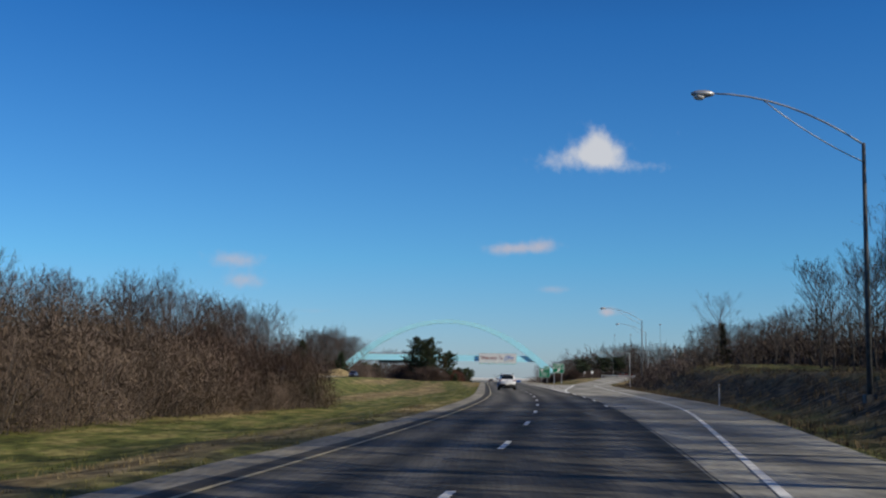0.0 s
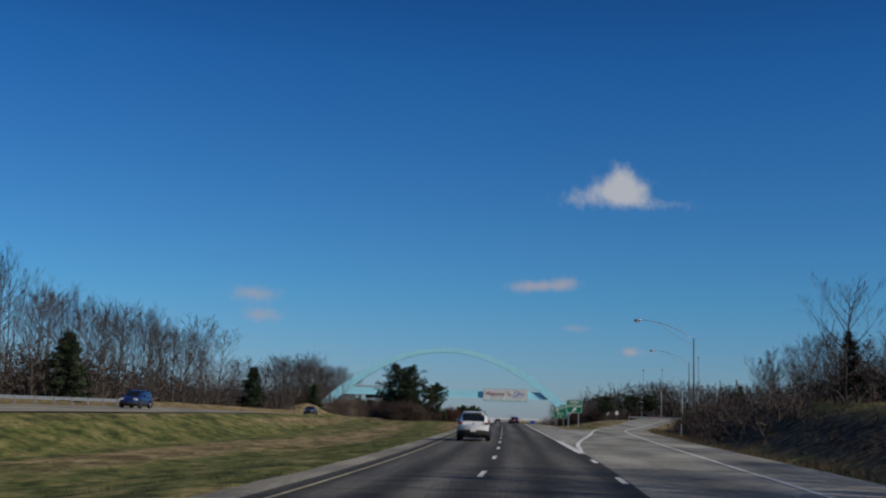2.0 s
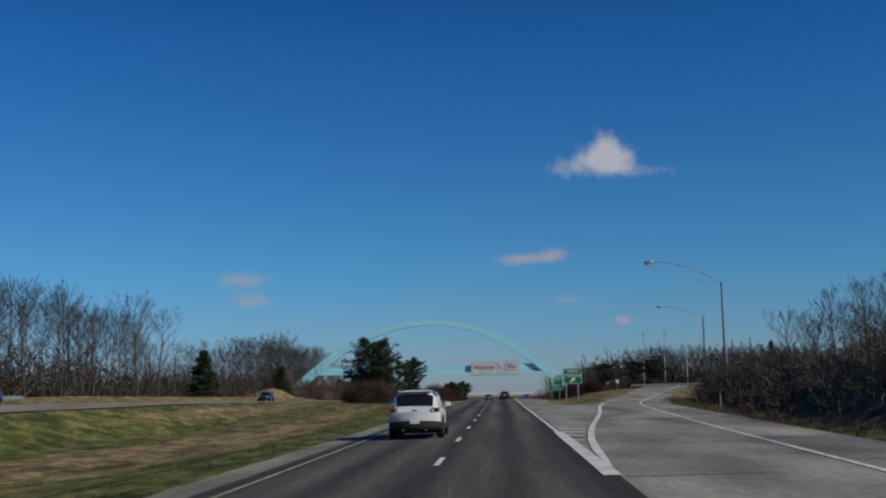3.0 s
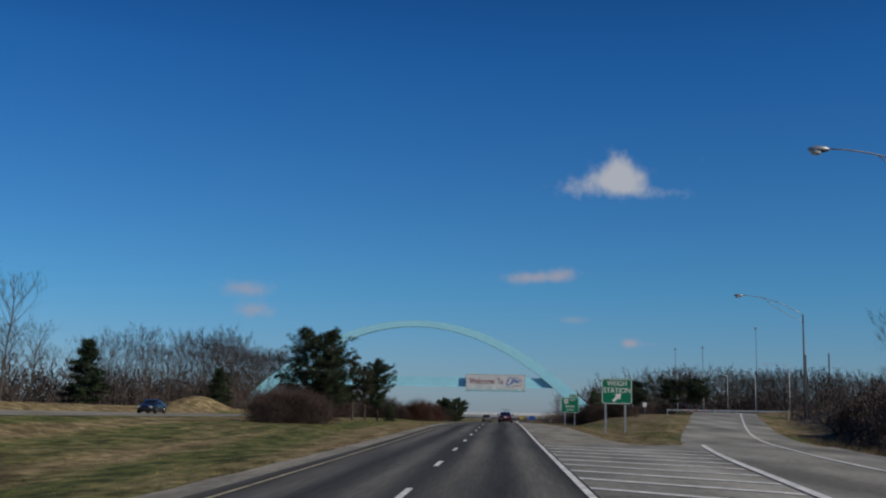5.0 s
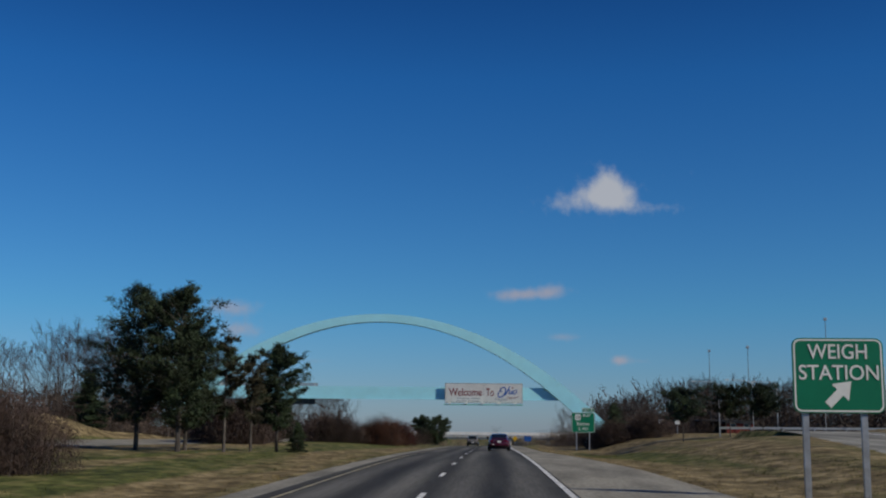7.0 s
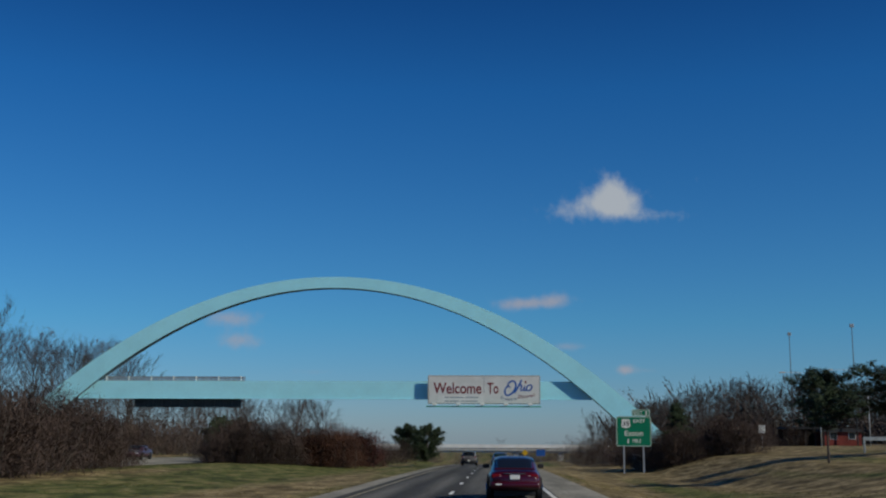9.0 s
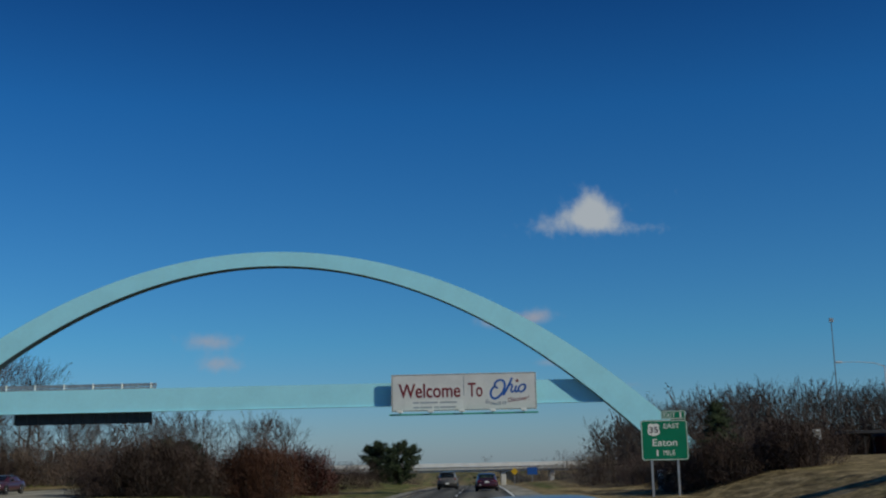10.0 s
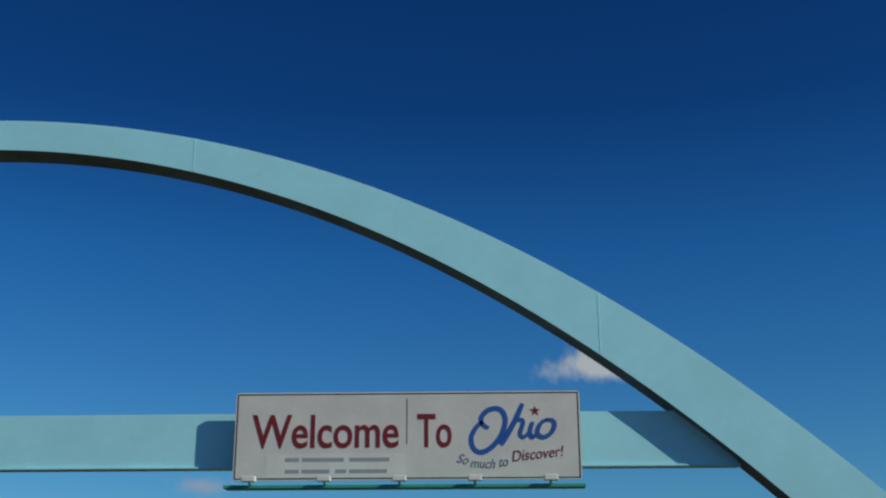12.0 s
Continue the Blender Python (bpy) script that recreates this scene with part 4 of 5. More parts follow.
def brush_meshes(seed, height, width, clumps, mat, thick=1.0, ragged=0.18, stems=22, fine=6):
    """A leafless shrub: stems that fan out to a rounded, uneven dome of fine crossing twigs."""
    rng = random.Random(seed)
    s, stem = Soup(), Soup()

    def surf(a, e, f):
        k = f * (1 + ragged * 1.6 * noise.noise((math.cos(a) * 1.7 + seed * 5.1, math.sin(a) * 1.7, e * 1.9)))
        return Vector((math.cos(a) * math.cos(e) ** 0.8 * width * k, math.sin(a) * math.cos(e) ** 0.8 * width * k, 0.05 + math.sin(e) * height * k))

    for _ in range(stems):
        a, e = rng.uniform(0, math.tau), math.asin(rng.uniform(0.15, 1))
        foot = Vector((math.cos(a), math.sin(a), 0)) * width * rng.uniform(0.05, 0.5) + Vector((0, 0, -0.15))
        tip = surf(a, e, 0.88)
        mid = foot.lerp(tip, 0.5) + Vector((rng.gauss(0, 0.18), rng.gauss(0, 0.18), 0.10 * height))
        stem.limb(foot, mid, 0.022 * thick, 0.015 * thick, 3)
        stem.spike(mid, tip, 0.015 * thick)
    for k in range(clumps):
        a, e = rng.uniform(0, math.tau), math.asin(rng.random())
        p = surf(a, e, rng.uniform(0.3, 0.7) if k % 4 == 0 else rng.uniform(0.68, 0.95))
        out = (p - Vector((0, 0, height * 0.2))).normalized()
        arch = (out + Vector((rng.gauss(0, 0.6), rng.gauss(0, 0.6), rng.gauss(-0.1, 0.4)))).normalized()
        s.blade(p - arch * rng.uniform(0.3, 0.8), p + arch * 0.25, 0.011 * thick)
        for _ in range(fine):
            d = (out * 0.55 + Vector((rng.gauss(0, 0.9), rng.gauss(0, 0.9), rng.gauss(0.0, 0.75)))).normalized()
            o = p + Vector((rng.gauss(0, 0.2), rng.gauss(0, 0.2), rng.gauss(0, 0.2)))
            s.blade(o, o + d * rng.uniform(0.14, 0.36) * height / 3.4, 0.010 * thick)
    return stem.mesh("stem", BARK), s.mesh("crown", mat)


def conifer_meshes(seed, height, width, bare=0.2, cone=True, clumps=260, mat=None, needle=0.30, ragged=0.25):
    """An evergreen: trunk and limbs in one mesh, tufts of needles in the other."""
    rng = random.Random(seed)
    wood, leaf = Soup(), Soup()
    n = 7
    for k in range(n):
        z0, z1 = height * k / n, height * (k + 1) / n
        wood.limb(Vector((0, 0, z0 - 0.15)), Vector((0, 0, z1)), 0.15 * (1 - 0.9 * k / n) * height / 9, 0.15 * (1 - 0.9 * (k + 1) / n) * height / 9, 6)
    boughs = max(18, clumps // 7)
    for b in range(boughs):
        f = bare + (1 - bare) * (b + rng.random()) / boughs
        if cone:
            reach = width * (1 - (f - bare) / (1 - bare)) ** 0.8 + 0.12
        else:
            t = (f - bare) / (1 - bare)
            reach = width * (0.45 + 0.75 * math.sin(math.pi * min(1, 0.12 + t * 0.88))) * (1 if t < 0.85 else 0.6)
        reach *= rng.uniform(1 - ragged * 1.6, 1 + ragged * 0.6)
        a = rng.uniform(0, math.tau)
        p = Vector((0, 0, f * height))
        d = Vector((math.cos(a), math.sin(a), rng.uniform(0.15, 0.65) if not cone else rng.uniform(-0.15, 0.2))).normalized()
        q = p + d * reach
        wood.limb(p, q, 0.04, 0.012, 3)
        m = max(3, int(clumps / boughs * (0.5 + reach / width)))
        for c in range(m):
            g = (c + 0.6) / m
            o = p + d * reach * (0.28 + 0.75 * g) + Vector((rng.gauss(0, 0.16), rng.gauss(0, 0.16), rng.gauss(0.05, 0.12))) * width * 0.3
            for _ in range(15):
                e = Vector((rng.gauss(0, 1), rng.gauss(0, 1), rng.gauss(0.35, 0.8))).normalized()
                side = e.orthogonal().normalized() * 0.13 * needle
                k0 = len(leaf.v)
                c_ = o + Vector((rng.gauss(0, 1), rng.gauss(0, 1), rng.gauss(0, 0.7))) * 0.042 * width
                tip = c_ + e * needle * rng.uniform(0.7, 1.5)
                leaf.v += [c_ - side, c_ + side, tip]
                leaf.f.append((k0, k0 + 1, k0 + 2))
    return wood.mesh("trunk", BARK), leaf.mesh("foliage", mat or NEEDLES)


def plant(kind, meshes, names, label, category, group, x, y, scale=1.0, turn=0.0, z=None, tall=1.0, wide=1.0):
    th = thing(kind, label, category, group, at=(x, y, land(x, y) if z is None else z), turn=turn)
    th.scale = (scale * wide, scale * wide, scale * tall)
    for me, nm in zip(meshes, names):
        ob = new(nm, me)
        ob.parent = th
        if nm == "stem":
            tagged(ob, kind="stuff")
    return th


rng = random.Random(7)
TREES = [bare_tree_meshes(11 + k, h, c, w, 20, 6, 5, r, 2.0, u) for k, (h, c, w, r, u) in enumerate([(12, 0.28, 0.24, 0.13, 0.7), (13, 0.34, 0.22, 0.14, 0.75), (11, 0.22, 0.27, 0.12, 0.6), (11, 0.20, 0.36, 0.17, 0.45), (10, 0.16, 0.34, 0.13, 0.5), (13.5, 0.38, 0.21, 0.13, 0.8)])]
PLAIN = [bare_tree_meshes(91 + k, 12, 0.14, 0.28, 13, 5, 5, 0.12, 2.3, 0.5) for k in range(4)]
DISTANT = [bare_tree_meshes(95 + k, 12, 0.08, 0.32, 11, 5, 3, 0.11, 4.2, 0.45) for k in range(4)]
UNDER = [brush_meshes(80 + k, 3.4, 2.8, 60, TWIG, 5.5, 0.34, 5, 7) for k in range(4)]
SHRUBS = [brush_meshes(40 + k, 3.6, 2.6, 190, BRUSH, 1.9, 0.3, 12, 9) for k in range(4)]
THICKET = [brush_meshes(50 + k, 3.6, 2.7, 260, BRUSH, 1.7, 0.34, 18, 10) for k in range(4)]
RUSTY = [brush_meshes(60 + k, 3.2, 2.2, 300, RUST, 1.5, 0.16, 10, 10) for k in range(2)]
MOUNDS = [brush_meshes(64 + k, 3.2, 2.2, 300, MOUND, 1.5, 0.14, 10, 10) for k in range(2)]
FINE_MOUND = [brush_meshes(70 + k, 3.2, 2.2, 420, MOUND, 1.1, 0.10, 14, 12) for k in range(2)]
DARKRED = [brush_meshes(66, 3.2, 2.2, 230, MAROON, 2.2, 0.2, 10, 10)]


def bare_tree(x, y, scale=1.0, which=None, label="leafless grey-brown woodland tree", group="roadside woods", tall=1.0):
    return plant("bare_tree", TREES[which if which is not None else rng.randrange(len(TREES))], ("trunk", "crown"), label, "tree", group, x, y, scale, rng.uniform(0, 360), tall=tall)


def shrub(x, y, scale=1.0, kinds=None, label="leafless brown roadside shrub", group="roadside brush", tall=1.0):
    kinds = kinds or SHRUBS
    return plant("shrub", kinds[rng.randrange(len(kinds))], ("stem", "crown"), label, "shrub", group, x, y, scale, rng.uniform(0, 360), tall=tall)


def woods_stuff(name, label, spots, kinds, mats):
    """The depth of a wood, trees that nobody could count, joined into one object."""
    arrays = []
    for me_pair in kinds:
        pair = []
        for me in (me_pair if isinstance(me_pair, tuple) else (me_pair,)):
            co = np.empty(len(me.vertices) * 3)
            me.vertices.foreach_get("co", co)
            pair.append((co.reshape(-1, 3), [tuple(p.vertices) for p in me.polygons]))
        arrays.append(pair)
    verts, faces, slots, base = [], [], [], 0
    for x, y, sc in spots:
        pair = arrays[rng.randrange(len(arrays))]
        a = rng.uniform(0, math.tau)
        rot = np.array([[math.cos(a), -math.sin(a), 0], [math.sin(a), math.cos(a), 0], [0, 0, 1]])
        for slot, (co, fs) in enumerate(pair):
            verts.append(co @ rot.T * sc + np.array([x, y, land(x, y)]))
            faces += [tuple(i + base for i in f) for f in fs]
            slots += [slot] * len(fs)
            base += len(co)
    me = bpy.data.meshes.new(name)
    me.from_pydata(np.concatenate(verts).tolist(), [], faces)
    for m in mats:
        me.materials.append(m)
    me.polygons.foreach_set("material_index", slots)
    return tagged(new(name, me), label, "woods", kind="stuff")


# woods on the bank beside the exit lane; the first rows as trees of their own, the depth joined
EDGE = [(-60, 12.0), (36, 13.0), (60, 21.5), (80, 25.5), (100, 27.5), (130, 24.5), (160, 25.0), (190, 30.0), (205, 35.0)]
deep, low = [], []
for y in range(-40, 206, 4):
    for row in range(5 if y > 12 else 3):
        yy = y + rng.uniform(-2, 2)
        x = lerp_table(yy, EDGE) + row * 3.4 + rng.uniform(-1.2, 1.4) + (0.8 if yy > 70 else 0)
        high = yy < 83 and x > 0.36 * yy + 0.4
        sc = rng.uniform(1.10, 1.28) if high else rng.uniform(0.85, 1.0) if yy < 76 else rng.uniform(0.72, 0.88) if yy < 111 else rng.uniform(0.45, 0.54) if yy < 134 else rng.uniform(0.37, 0.47)
        if row < 2:
            bare_tree(x, yy, sc, rng.choice((0, 1, 5)) if high else None)
        else:
            deep.append((x, yy, sc * 1.05))
        if yy > 30 and row > 0:
            low.append((x + 1.5, yy, (rng.uniform(1.0, 1.5) if row == 1 else rng.uniform(1.5, 2.1)) * (0.8 if yy > 111 else 1.0)))
woods_stuff("bank_woods", "dense leafless woods behind the bank", deep, PLAIN, (BARK, TWIG))
bare_tree(23.3, 134.4, 0.72, 3, "tall spreading leafless tree at the edge of the woods")
bare_tree(50.0, 277.0, 1.0, 3, "spreading leafless tree standing free")
for x, y, sc, which in ((-49.7, 292, 0.80, 0), (-47.6, 293, 0.84, 1), (-46.0, 291, 0.76, 5), (-43.4, 290, 0.70, 2), (-47.4, 344, 0.88, 5), (-44.2, 343, 0.84, 0), (-41.6, 345, 0.80, 1)):
    bare_tree(x, y, sc, which, "slender leafless tree beside the straw coloured bank", "trees by the westbound lanes")
# woods beyond the westbound lanes
deep = []
for y in range(20, 420, 5):
    for row in range(3):
        if (288 < y < 322 or 262 < y < 282) and row < 1:
            continue
        yy = y + rng.uniform(-2, 2)
        x = -51 - row * 4.0 + rng.uniform(-1.8, 1.8) + bend(yy)
        sc = rng.uniform(0.76, 0.90) if yy < 160 else rng.uniform(0.94, 1.12) if yy < 255 else rng.uniform(0.72, 0.88) if yy < 274 else rng.uniform(0.50, 0.64) if yy < 290 else rng.uniform(0.74, 0.92) if yy < 340 else rng.uniform(1.02, 1.18)
        if row < 1:
            bare_tree(x, yy, sc)
        else:
            deep.append((x, yy, sc))
        low.append((x - 1.5, yy, (rng.uniform(1.5, 2.3) if row else rng.uniform(1.0, 1.6)) * (1.0 if yy < 225 else 0.85)))
woods_stuff("west_woods", "dense leafless woods beyond the westbound lanes", deep, PLAIN, (BARK, TWIG))
# far woods, behind the weigh station and beyond the arch
deep = []
for k in range(290):
    x, y = 36 + 160 * rng.random(), 550 + rng.uniform(-8, 34)
    deep.append((x, y, rng.uniform(1.30, 1.58) * (0.62 + 0.38 * smooth(36, 62, x))))
    if k % 2:
        low.append((x, y - 12, rng.uniform(3.0, 4.2)))
for k in range(90):
    x, y = -46 - 110 * rng.random(), 565 + rng.uniform(-25, 30)
    deep.append((x, y, rng.uniform(1.15, 1.45)))
    low.append((x, y - 6, rng.uniform(2.2, 3.0)))
for k in range(80):
    x = -260 + 560 * rng.random()
    deep.append((x, 640 + rng.uniform(0, 40), rng.uniform(0.5, 0.8)))
    low.append((x + 2, 636 + rng.uniform(0, 30), rng.uniform(1.0, 1.6)))
woods_stuff("far_woods", "leafless woods in the distance", deep, DISTANT, (BARK, TWIG))
woods_stuff("undergrowth", "tangled leafless undergrowth beneath the woods", low, UNDER, (BARK, TWIG))
for k in range(14):
    bare_tree(14.5 + k * 1.3 + rng.uniform(-1, 1), 412 + rng.uniform(-10, 14), rng.uniform(0.46, 0.62), 2 + k % 3, group="trees behind the exit sign")
# the thicket in the median
THICK = [(-30, -23.0), (30, -21.5), (50, -19.6), (66, -17.4), (79, -13.3)]
for y in range(2, 80, 3):
    for row in range(4 if y < 68 else 3):
        yy = y + rng.uniform(-1.0, 1.0)
        x = lerp_table(yy, THICK) - 1.6 - row * 2.2 + rng.uniform(-0.6, 0.6)
        shrub(x, yy, rng.uniform(0.9, 1.15) + 0.08 * row, THICKET if yy < 64 else FINE_MOUND, tall=1.0 if yy < 64 else 1.35, group="median thicket")
for k in range(26):
    y = 16 + k * 2.5
    bare_tree(lerp_table(y, THICK) - 4.5 - rng.uniform(0, 5), y + rng.uniform(-2, 2), rng.uniform(0.33, 0.46), group="median thicket trees")
for k in range(30):
    y = 8 + k * 2.3
    shrub(lerp_table(y, THICK) - 0.4 + rng.uniform(-0.5, 0.5), y, rng.uniform(0.4, 0.7), THICKET, label="low leafless brown shrub at the edge of the thicket", group="median thicket")
# a broad dome of brush in the median before the arch
for k in range(34):
    f = k / 33
    shrub(-20.6 - 6.5 * f - 4.5 * rng.random(), 300 + 34 * f + rng.uniform(-3, 3), rng.uniform(1.3, 1.62) * (1 - 0.25 * smooth(0.8, 1, f)), MOUNDS, "dense leafless brown shrub in the median", "median brush dome")
for x, y, sc in ((-43.5, 283, 0.55), (-44.5, 287, 0.6), (-44, 291, 0.5)):
    shrub(x, y, sc, SHRUBS, "small bare shrub on the straw coloured bank", "bank shrubs")
shrub(-12.6, 420, 0.92, MOUNDS, "dense rounded brown shrub beside dark evergreens", "", 0.85)
shrub(-8.8, 560, 1.2, SHRUBS, "leafless shrub before the far overpass", "")
for x, y, sc in ((18.3, 369.2, 1.2), (16.9, 370.6, 1.05), (19.6, 367.4, 1.15), (19.3, 371.2, 1.3), (17.6, 366.6, 0.9)):
    shrub(x, y, sc, MOUNDS, "dark leafless brush before the foot of the arch", "verge brush")
# rounded masses of brush in the median
def brush_dome(cx, cy, rx, ry, high, count, kinds, label, group):
    """Shrubs that close up to one rounded mass, tallest in the middle."""
    for k in range(count):
        a, r = k * 2.399, math.sqrt((k + 0.5) / count)
        tall = high * math.sqrt(1 - 0.72 * r * r) * rng.uniform(0.93, 1.05)
        shrub(cx + rx * 0.80 * r * math.cos(a), cy + ry * 0.80 * r * math.sin(a), tall / 3.3, kinds, label, group)


brush_dome(-15.2, 229.5, 4.0, 3.0, 3.5, 16, FINE_MOUND, "dense rounded brown shrub in the median", "median mound")
brush_dome(-21.6, 359.0, 5.6, 4.2, 4.9, 24, MOUNDS, "dense rounded brown shrub in the median", "median brush")
brush_dome(-14.6, 362.0, 3.2, 3.2, 4.5, 13, RUSTY, "rusty brown shrub with dead leaves", "median brush")
brush_dome(-13.6, 374.0, 2.2, 2.8, 4.9, 9, DARKRED, "dark maroon shrub with dead leaves", "median brush")
for k in range(16):
    shrub(-11 - 14 * rng.random(), rng.uniform(385, 430), rng.uniform(0.8, 1.1), MOUNDS, label="leafless brown shrub in the median", group="median brush")
for k in range(30):
    shrub(-42 - 7 * rng.random(), 326 + k * 3.1, rng.uniform(1.25, 1.65), MOUNDS if k % 3 else SHRUBS, label="tall leafless brown brush beyond the westbound lanes", group="west brush")
for k in range(20):
    shrub(17.2 + 10 * rng.random(), 364.5 + rng.uniform(0, 9), rng.uniform(1.1, 1.4), MOUNDS, label="leafless brown brush beyond the exit sign", group="verge brush")
for k in range(20):
    shrub(13.5 + k * 1.3 + rng.uniform(-1, 1), 396 + rng.uniform(-6, 10), rng.uniform(0.8, 1.15), MOUNDS, label="leafless brown brush beyond the exit sign", group="verge brush")
for k in range(34):
    y = 193 + 27 * rng.random()
    shrub(20.6 + 0.16 * (y - 193) + 5.5 * rng.random(), y, rng.uniform(0.42, 0.62), MOUNDS, "low dense dark brush on the bank by the ramp", "ramp brush")
bank = []
for k in range(90):
    y = 52 + k * 1.7
    bank.append((paved_right(y) + bend(y) + rng.uniform(3.0, 9.5), y, rng.uniform(0.12, 0.26) if y < 122 else rng.uniform(0.42, 0.78)))
for k in range(34):
    y = 180 + k * 1.15
    bank.append((paved_right(y) + bend(y) + rng.uniform(5.5, 10.5), y, rng.uniform(0.5, 0.9)))
for k in range(44):
    y = 205 + k * 1.9
    bank.append((paved_right(y) + rng.uniform(2.5, 16), y, rng.uniform(0.35, 0.8)))
woods_stuff("bank_brush", "small bare shrubs scattered over the bank", bank, UNDER, (BARK, TWIG))
far = []
for k in range(14):
    far.append((-12 - 22 * rng.random(), rng.uniform(455, 570), rng.uniform(0.9, 1.3)))
for k in range(18):
    far.append((11 + 24 * rng.random(), rng.uniform(430, 570), rng.uniform(0.8, 1.3)))
woods_stuff("far_brush", "leafless brown brush beside the far lanes", far, SHRUBS, (BARK, BRUSH))
bare_tree(-50.2, 584, 1.5, 3, "broad rounded leafless tree beyond the arch", "trees beyond the arch")
for k in range(9):
    bare_tree(-38 - 2.6 * k + rng.uniform(-1, 1), 436 + rng.uniform(-8, 16), rng.uniform(0.74, 0.92), 3 + k % 2, "spreading leafless tree beyond the arch", "trees beyond the arch")
for k in range(12):
    bare_tree(15.5 + 2.4 * k + rng.uniform(-1, 1), 402 + rng.uniform(-6, 16), rng.uniform(0.52, 0.66), 2 + k % 3, "spreading leafless tree behind the exit sign", "trees behind the exit sign")

# evergreens
PINE_A, PINE_B, PINE_C = conifer_meshes(3, 9.6, 2.9, 0.14, False, 900, needle=0.27, ragged=0.34), conifer_meshes(4, 7.4, 2.0, 0.2, False, 900, needle=0.22, ragged=0.4), conifer_meshes(5, 7.0, 1.5, 0.25, False, 220, NEEDLES_DRY, ragged=0.45)
SPRUCE = conifer_meshes(6, 8.0, 2.2, 0.04, True, 600, needle=0.34)
CEDAR = conifer_meshes(8, 5.0, 1.2, 0.04, True, 260, NEEDLES_DRY)
ROUND = conifer_meshes(12, 4.8, 2.0, 0.04, False, 520, needle=0.34, ragged=0.2)
LOWPINE = conifer_meshes(9, 6.0, 2.9, 0.36, False, 420, needle=0.34, ragged=0.5)


def evergreen(meshes, x, y, scale, label, group="", tall=1.0, kind="pine_tree"):
    return plant(kind, meshes, ("trunk", "foliage"), label, "tree", group, x, y, scale, rng.uniform(0, 360), tall=tall, wide=1.55 if meshes is SPRUCE else 1.05 if meshes is PINE_B else 0.98 if meshes is LOWPINE else 1.0)


evergreen(PINE_A, -19.7, 262, 1.0, "dark green pine with an open crown in the median", "median pines")
evergreen(PINE_A, -16.6, 260, 0.98, "dark green pine with an open crown in the median", "median pines")
evergreen(PINE_A, -17.8, 266, 0.8, "dark green pine with an open crown in the median", "median pines")
evergreen(PINE_C, -14.6, 263, 0.98, "thin half-dead pine in the median", "median pines")
evergreen(PINE_C, -13.6, 266, 0.85, "thin half-dead pine in the median", "median pines")
evergreen(PINE_B, -12.5, 269, 0.93, "ragged dark green pine in the median", "median pines")
evergreen(SPRUCE, -10.9, 268, 0.24, "small dark green evergreen bush under the pines", "", kind="evergreen_bush")
evergreen(ROUND, -50.6, 482, 1.5, "dark green evergreen standing among far leafless trees", "far evergreens", kind="spruce_tree")
evergreen(ROUND, -55.0, 484, 1.55, "dark green evergreen standing among far leafless trees", "far evergreens", kind="spruce_tree")
evergreen(SPRUCE, -48.5, 273, 0.98, "dark green spruce before the leafless woods", "roadside spruces", kind="spruce_tree")
evergreen(SPRUCE, -47.0, 175.5, 0.9, "dark green spruce before the leafless woods", "roadside spruces", kind="spruce_tree")
evergreen(SPRUCE, -45.4, 325, 0.82, "small dark green spruce behind the straw coloured bank", "roadside spruces", kind="spruce_tree")
evergreen(SPRUCE, -56, 375, 0.95, "dark green spruce before the leafless woods", "roadside spruces", kind="spruce_tree")
evergreen(CEDAR, 33.4, 218.5, 0.85, "narrow bronze-green cedar on the bank", "bank cedars", kind="cedar_tree")
evergreen(CEDAR, 24.2, 136.5, 0.95, "narrow bronze-green cedar on the bank", "bank cedars", kind="cedar_tree")
evergreen(LOWPINE, 24.2, 329.5, 0.98, "broad low dark pine on the grass", "field pines")
evergreen(LOWPINE, 31.0, 336, 1.0, "broad low dark pine on the grass", "field pines")
evergreen(LOWPINE, 35.5, 338, 1.0, "broad low dark pine on the grass", "field pines")
evergreen(ROUND, -11.0, 462, 1.35, "rounded dark green evergreen beside the lanes", "far evergreens", kind="spruce_tree")
evergreen(ROUND, -14.2, 458, 1.25, "rounded dark green evergreen beside the lanes", "far evergreens", kind="spruce_tree")
evergreen(SPRUCE, 20.5, 370, 0.74, "dark green evergreen among leafless brush", "far evergreens", kind="spruce_tree")


